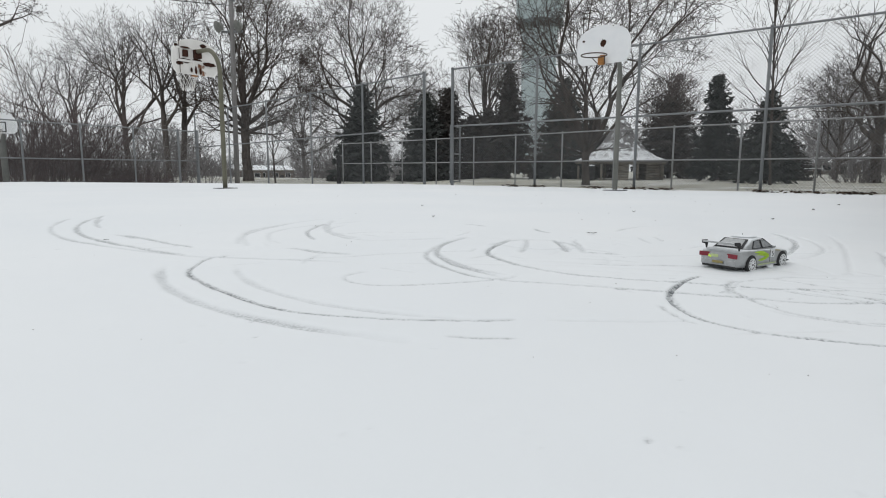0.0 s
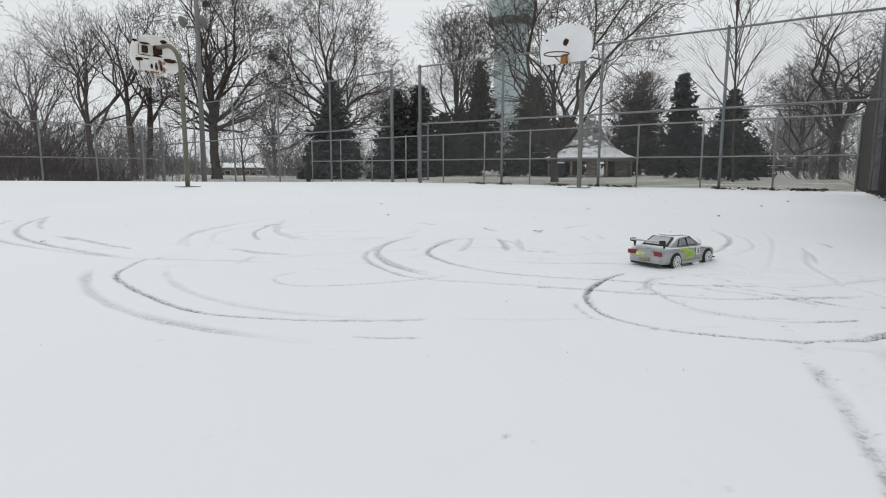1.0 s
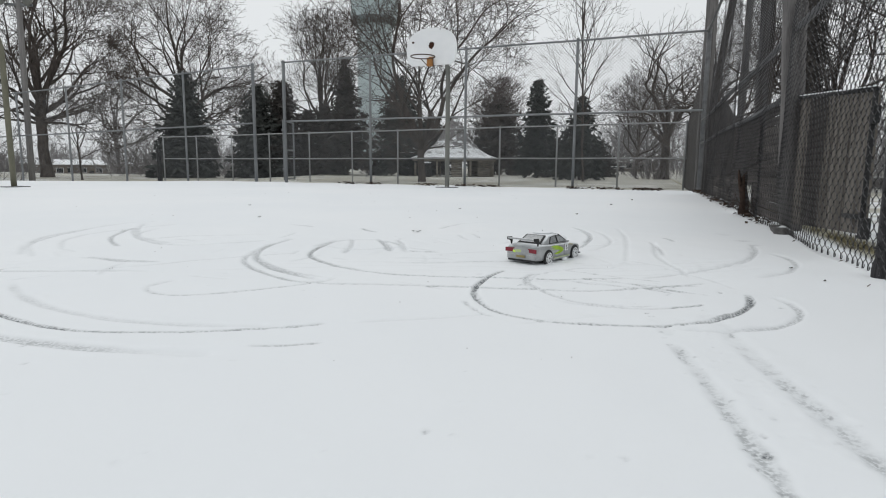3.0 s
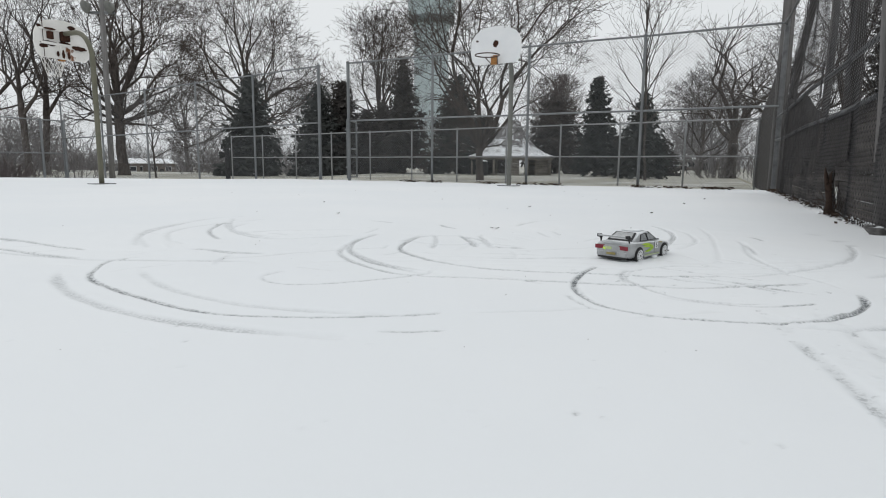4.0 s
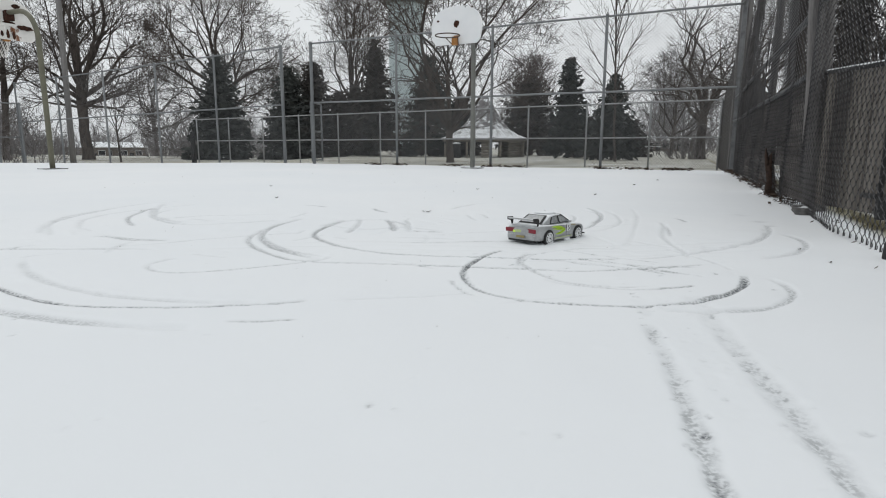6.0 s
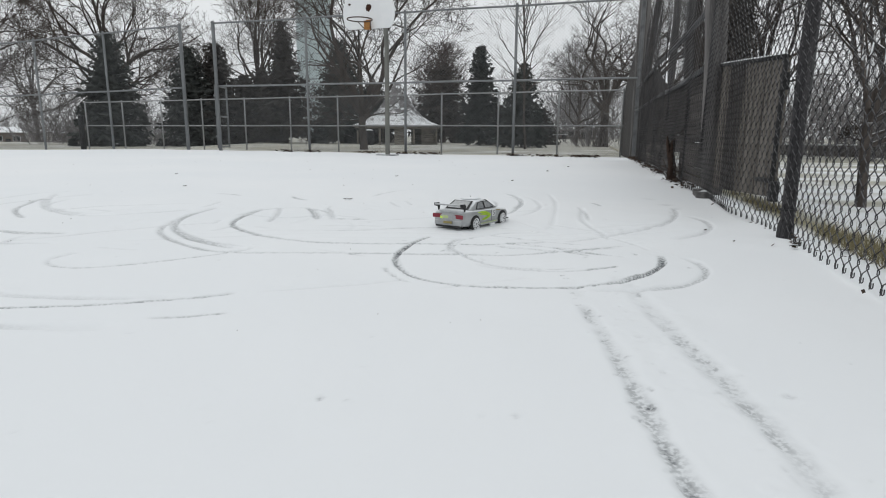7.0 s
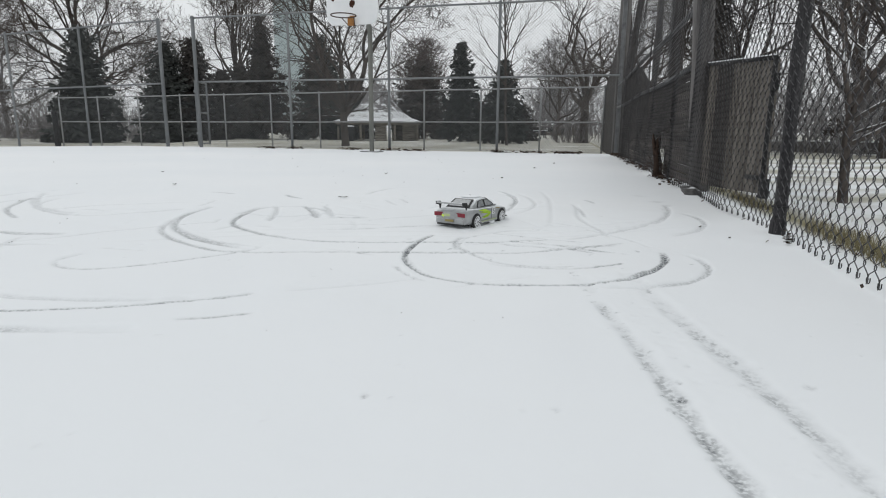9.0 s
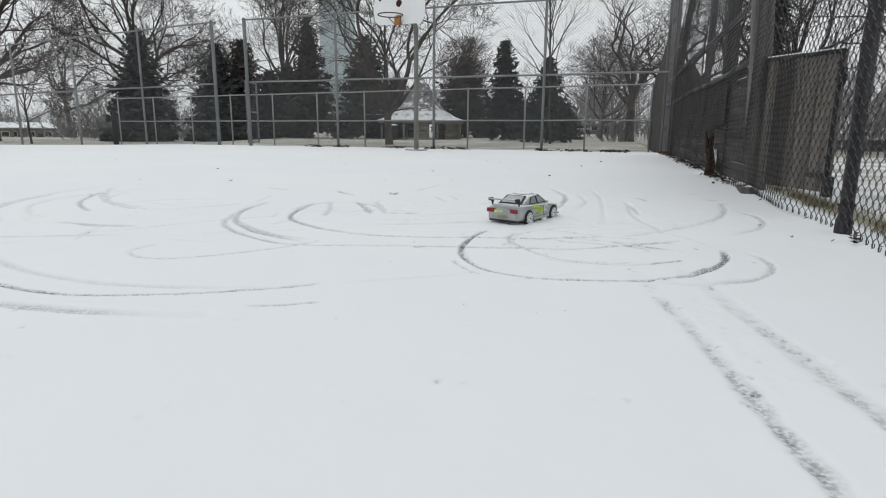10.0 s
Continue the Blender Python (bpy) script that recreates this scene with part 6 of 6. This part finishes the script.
            part("rim", lathe([(0.0275, 0.0125), (0.0288, 0.0142), (0.0258, 0.0147), (0.024, 0.0128), (0.008, 0.0133), (0.005, 0.0155)], 28), M_WHITE, wheel)
            for k in range(10):
                a = k * math.pi / 5
                part("spoke", box(0.0155 * math.cos(a), 0.0155 * math.sin(a), 0.0140, 0.020, 0.0042, 0.0026, 0.0006, Matrix.Rotation(a, 4, "Z")), M_WHITE, wheel)
            part("hub_nut", lathe([(0.004, 0.0145), (0.004, 0.0175), (0.003, 0.018)], 8), M_BLACK, wheel)
    wing = part("rear_wing", box(-0.206, 0, 0.127, 0.052, 0.150, 0.008, 0.003, Matrix.Rotation(radians(7), 4, "Y")), M_SILVER, car)
    for sg in (-1, 1):
        bm = plate([(-0.232, 0.136), (-0.192, 0.134), (-0.184, 0.122), (-0.190, 0.098), (-0.197, 0.096), (-0.204, 0.116), (-0.230, 0.122)], 0.003)
        part("end_plate", bm, M_BLACK, wing).location = (0, sg * 0.0755 - 0.0015, 0)
    part("rear_bumper", box(-0.219, 0, 0.040, 0.014, 0.158, 0.024, 0.005), M_SILVER, body)
    part("number_plate", box(-0.2275, 0, 0.044, 0.002, 0.048, 0.011, 0.0008), M_YELLOW, body, "plain yellow plate")
    for sg in (-1, 1):
        part("tail_lamp", box(-0.2225, sg * 0.060, 0.0735, 0.009, 0.054, 0.020, 0.003, Matrix.Rotation(sg * radians(11), 4, "Z")), M_RED, body)
        part("headlamp", box(0.2105, sg * 0.054, 0.062, 0.012, 0.030, 0.012, 0.003, Matrix.Rotation(-sg * radians(22), 4, "Z")), M_LAMP, body)
        part("mirror", box(0.062, sg * 0.090, 0.101, 0.012, 0.014, 0.010, 0.003), M_SILVER, body)
        part("rally_lamp", lathe([(0.011, 0), (0.012, 0.004), (0.010, 0.007), (0.003, 0.008)], 14), M_LAMP, body).location = (0.215, sg * 0.03, 0.036)
        part("sill", box(0.0, sg * 0.0945, 0.0235, 0.165, 0.006, 0.010, 0.002), M_SILVER, body)
    part("diffuser", box(-0.214, 0, 0.024, 0.018, 0.150, 0.010, 0.002), M_BLACK, body)
    part("grille", box(0.2225, 0, 0.056, 0.004, 0.060, 0.010, 0.001), M_BLACK, body)
    part("front_splitter", box(0.205, 0, 0.0225, 0.045, 0.160, 0.005, 0.0015), M_BLACK, body)
    part("hood_scoop", loft([[(x, -.026 * k, z), (x, -.022 * k, z + h), (x, .022 * k, z + h), (x, .026 * k, z)] for x, k, z, h in ((.105, 1, .089, .004), (.128, 1, .087, .009), (.142, .95, .084, .008))]), M_SILVER, body)
    part("aerial_mast", sweep([(0.045, 0.045, 0.125), (0.04, 0.046, 0.150)], 0.0012, 5), M_BLACK, body)
    # lime swoosh: three tapering blades that run into one
    for sg in (-1, 1):
        y = sg * 0.0957
        for z0, x0, x1, amp, w in ((0.086, -0.104, 0.014, -0.022, 0.013), (0.074, -0.096, 0.010, -0.012, 0.007), (0.048, -0.072, 0.012, 0.014, 0.012)):
            bm = bmesh.new()
            up, dn = [], []
            for i in range(15):
                t = i / 14
                x = x0 + (x1 - x0) * t
                z = z0 + amp * t * t
                h = w * math.sin(math.pi * min(t * 0.75 + 0.04, 1)) * 0.6
                up.append(bm.verts.new((x, y, z + h)))
                dn.append(bm.verts.new((x, y, z - h)))
            for i in range(14):
                bm.faces.new((dn[i], dn[i + 1], up[i + 1], up[i]))
            bmesh.ops.solidify(bm, geom=bm.faces[:], thickness=0.0006)
            part("lime_stripe", bm, M_LIME, body, "lime green decal")
        if sg > 0:
            part("lime_stripe", box(-0.2243, 0.016, 0.070, 0.0035, 0.034, 0.013, 0.001), M_LIME_DULL, body, "lime green decal dulled by snow")
            part("lime_stripe", box(-0.2238, 0.038, 0.066, 0.0035, 0.016, 0.010, 0.001, Matrix.Rotation(radians(20), 4, "X")), M_LIME, body, "lime green decal")
            part("plate_recess", box(-0.2240, 0, 0.044, 0.004, 0.062, 0.020, 0.001), M_GLASS_SNOW, body)
        part("sill_stripe", box(-0.005, sg * 0.0985, 0.0285, 0.150, 0.0016, 0.0040, 0.0004), M_LIME_DULL, body, "thin dull lime line along the sill")
        part("fender_stripe", box(0.088, sg * 0.0950, 0.083, 0.040, 0.0016, 0.0045, 0.0004, Matrix.Rotation(radians(6), 4, "Y")), M_YELLOW, body, "short yellow line on the front wing")
        part("door_line", box(0.024, sg * 0.0953, 0.062, 0.0012, 0.0010, 0.056), M_BLACK, body)
        part("number_panel", box(0.044, sg * 0.0955, 0.070, 0.030, 0.0016, 0.032, 0.0004), M_WHITE, body)
        tc = bpy.data.curves.new("number", "FONT")
        tc.body, tc.size, tc.extrude, tc.align_x, tc.align_y = "5", 0.034, 0.0004, "CENTER", "CENTER"
        tmp = new("number_source", tc)
        me = bpy.data.meshes.new_from_object(tmp.evaluated_get(bpy.context.evaluated_depsgraph_get()))
        bpy.data.objects.remove(tmp)
        ob = part("number", me, M_BLACK, body, "black racing number five")
        ob.matrix_local = Matrix.Translation((0.044, sg * 0.0972, 0.070)) @ Matrix.Rotation(math.pi if sg > 0 else 0, 4, "Z") @ Matrix.Rotation(math.pi / 2, 4, "X")
    # snow thrown up behind the wheels and stuck to the sills
    rg = random.Random(3)
    for k in range(5):
        a, sg = rg.uniform(-0.2, 0.2), rg.choice((-1, 1))
        bm = bmesh.new()
        bmesh.ops.create_icosphere(bm, subdivisions=2, radius=1)
        for v in bm.verts:
            v.co *= 1 + 0.35 * (noise.noise(v.co * 1.7 + Vector((k, 0, 0))))
        bm.transform(Matrix.Translation((a, sg * 0.088, 0.012)) @ Matrix.Diagonal((rg.uniform(.015, .03), .012, .012, 1)))
        part("snow_clump", bm, M_SNOW, car)
    return car


model_car(pose(0.872, 2.668, -0.006, 0, 0, 43.5) @ Matrix.Diagonal((0.95, 0.93, 0.91, 1)))


# ---------------------------------------------------------------- leaves, litter and grass
def leaf(x, y, turn, size, curl, label="curled dead brown leaf lying on the snow"):
    bm = bmesh.new()
    n = 7
    rows = []
    for i in range(n):
        t = i / (n - 1)
        w = size * 0.36 * math.sin(math.pi * (0.08 + 0.9 * t)) ** 0.8 * (1.25 if i % 2 else 0.85)
        zc = curl * size * (4 * (t - 0.5) ** 2)
        rows.append([bm.verts.new(((t - 0.5) * size, sx * w, zc + curl * size * 0.5 * abs(sx) + 0.004)) for sx in (-1, 0, 1)])
    for a, b in zip(rows, rows[1:]):
        for k in (0, 1):
            bm.faces.new((a[k], a[k + 1], b[k + 1], b[k]))
    bmesh.ops.solidify(bm, geom=bm.faces[:], thickness=0.0012)
    root = thing("dead_leaf", Matrix.Translation((x, y, 0.002)) @ Matrix.Rotation(radians(turn), 4, "Z"), label, "leaf", "dead leaves on the snow")
    part("blade", bm, M_LEAF, root)
    part("stalk", sweep([(size * 0.48, 0, curl * size + 0.005), (size * 0.75, 0.01, curl * size * 0.6 + 0.004)], 0.0011, 4), M_LEAF, root)


for x, y, t, s, c in ((0.337, 3.795, 20, 0.055, 0.22), (0.31, 3.81, 110, 0.03, 0.3), (2.00, 1.93, 15, 0.075, 0.12), (1.93, 1.86, 70, 0.045, 0.3),
                      (2.08, 1.78, 160, 0.06, 0.15), (1.86, 2.30, 10, 0.025, 0.3), (1.79, 2.02, 10, 0.02, 0.3), (1.9, 5.2, 40, 0.05, 0.3), (2.8, 6.6, 80, 0.06, 0.3), (-2.4, 2.9, 0, 0.03, 0.3),
                      (-0.9, 4.9, 50, 0.05, 0.3), (-1.3, 6.4, 50, 0.05, 0.3), (-1.0, 2.45, 50, 0.02, 0.3), (3.5, 7.6, 50, 0.06, 0.3), (0.9, 5.9, 20, 0.05, 0.3)):
    leaf(x, y, t, s * 0.65, c * 0.6)


def litter(name, p, q, count, size, spread_w, label, seed, z=0.0, clumps=9):
    rng = np.random.default_rng(seed)
    base, way = np.array(p)[:2], np.array(q)[:2] - np.array(p)[:2]
    ctr = rng.uniform(0, 1, clumps)
    s = np.clip(ctr[rng.integers(0, clumps, count)] + rng.normal(0, 0.018, count), 0, 1)
    nrm = np.array([-way[1], way[0]]) / np.linalg.norm(way)
    c = base + way * s[:, None] + nrm * rng.normal(0, spread_w, count)[:, None]
    zc = z + rng.uniform(0.004, 0.045, count)
    a = rng.uniform(0, 6.283, count)
    u_ = np.stack([np.cos(a), np.sin(a), rng.uniform(-.5, .5, count)], 1)
    v_ = np.stack([-np.sin(a), np.cos(a), rng.uniform(-.7, .7, count)], 1)
    ctr3 = np.concatenate([c, zc[:, None]], 1)
    L = size * rng.uniform(0.6, 1.3, count)[:, None]
    V = np.stack([ctr3 - u_ * L, ctr3 - v_ * L * .45, ctr3 + u_ * L, ctr3 + v_ * L * .45], 1).reshape(-1, 3)
    me = mesh_np(name, V, np.arange(len(V)).reshape(-1, 4))
    me.materials.append(M_LEAF)
    tagged(new(name, me), label, "leaves", kind="stuff")


litter("leaf_litter", CORNER + Vector((-0.1, -0.12, 0)), GATE_R, 460, 0.045, 0.05, "dead leaves blown against the far fence", 3)
litter("leaf_litter", SIDE_0 + SIDE_U * 1.8 - RIGHT_N * 0.02, SIDE_0 + SIDE_U * 9.6 - RIGHT_N * 0.02, 900, 0.022, 0.05, "dead leaves and dirt along the side fence", 4, clumps=22)
litter("leaf_litter", SIDE_0 - SIDE_U * 1.3 - RIGHT_N * 0.02, SIDE_0 + SIDE_U * 1.6 - RIGHT_N * 0.0, 50, 0.010, 0.05, "scraps of leaf under the near wire", 5, clumps=8)

scr = np.random.default_rng(21)
m = 70
cx, cy = scr.uniform(-3.0, 2.2, m), 1.2 + 9 * scr.random(m) ** 1.6
ang, sz = scr.uniform(0, 6.283, m), scr.uniform(0.003, 0.010, m) * (0.22 + cy * 0.16)
ux, uy = np.cos(ang) * sz, np.sin(ang) * sz
cz = np.full(m, 0.006)
V = np.stack([np.stack([cx - ux, cy - uy, cz], 1), np.stack([cx + uy * .4, cy - ux * .4, cz + sz * .5], 1), np.stack([cx + ux, cy + uy, cz], 1), np.stack([cx - uy * .4, cy + ux * .4, cz + sz * .4], 1)], 1).reshape(-1, 3)
scraps = mesh_np("leaf_scraps", V, np.arange(len(V)).reshape(-1, 4))
scraps.materials.append(M_LEAF)
tagged(new("leaf_scraps", scraps), "tiny dark scraps of leaf strewn over the snow", "leaves", kind="stuff")

# dry grass along the side fence
rng_np = np.random.default_rng(8)
n = 9000
s = rng_np.uniform(-2.5, 8.5, n)
off = 0.13 + np.abs(rng_np.normal(0, 0.13, n))
keep = soft_noise(s * 1.0 + 40, off * 2.0 + 40, 0.25, 17) > 0.55
s, off = s[keep], off[keep]
gx = SIDE_0.x + SIDE_U.x * s + RIGHT_N.x * off
gy = SIDE_0.y + SIDE_U.y * s + RIGHT_N.y * off
root3 = np.stack([gx, gy, terrain(gx, gy) - 0.005], 1)
ht = rng_np.uniform(0.02, 0.075, len(s))
tip3 = root3 + np.stack([rng_np.normal(0, 0.02, len(s)), rng_np.normal(0, 0.02, len(s)), ht], 1)
V, F = tubes(root3, tip3, np.full(len(s), 0.0016), np.full(len(s), 0.0004), 3)
grass = mesh_np("dry_grass", V, F)
grass.materials.append(M_GRASS)
tagged(new("dry_grass", grass), "dry yellow-green grass tufts along the side fence", "grass", kind="stuff")
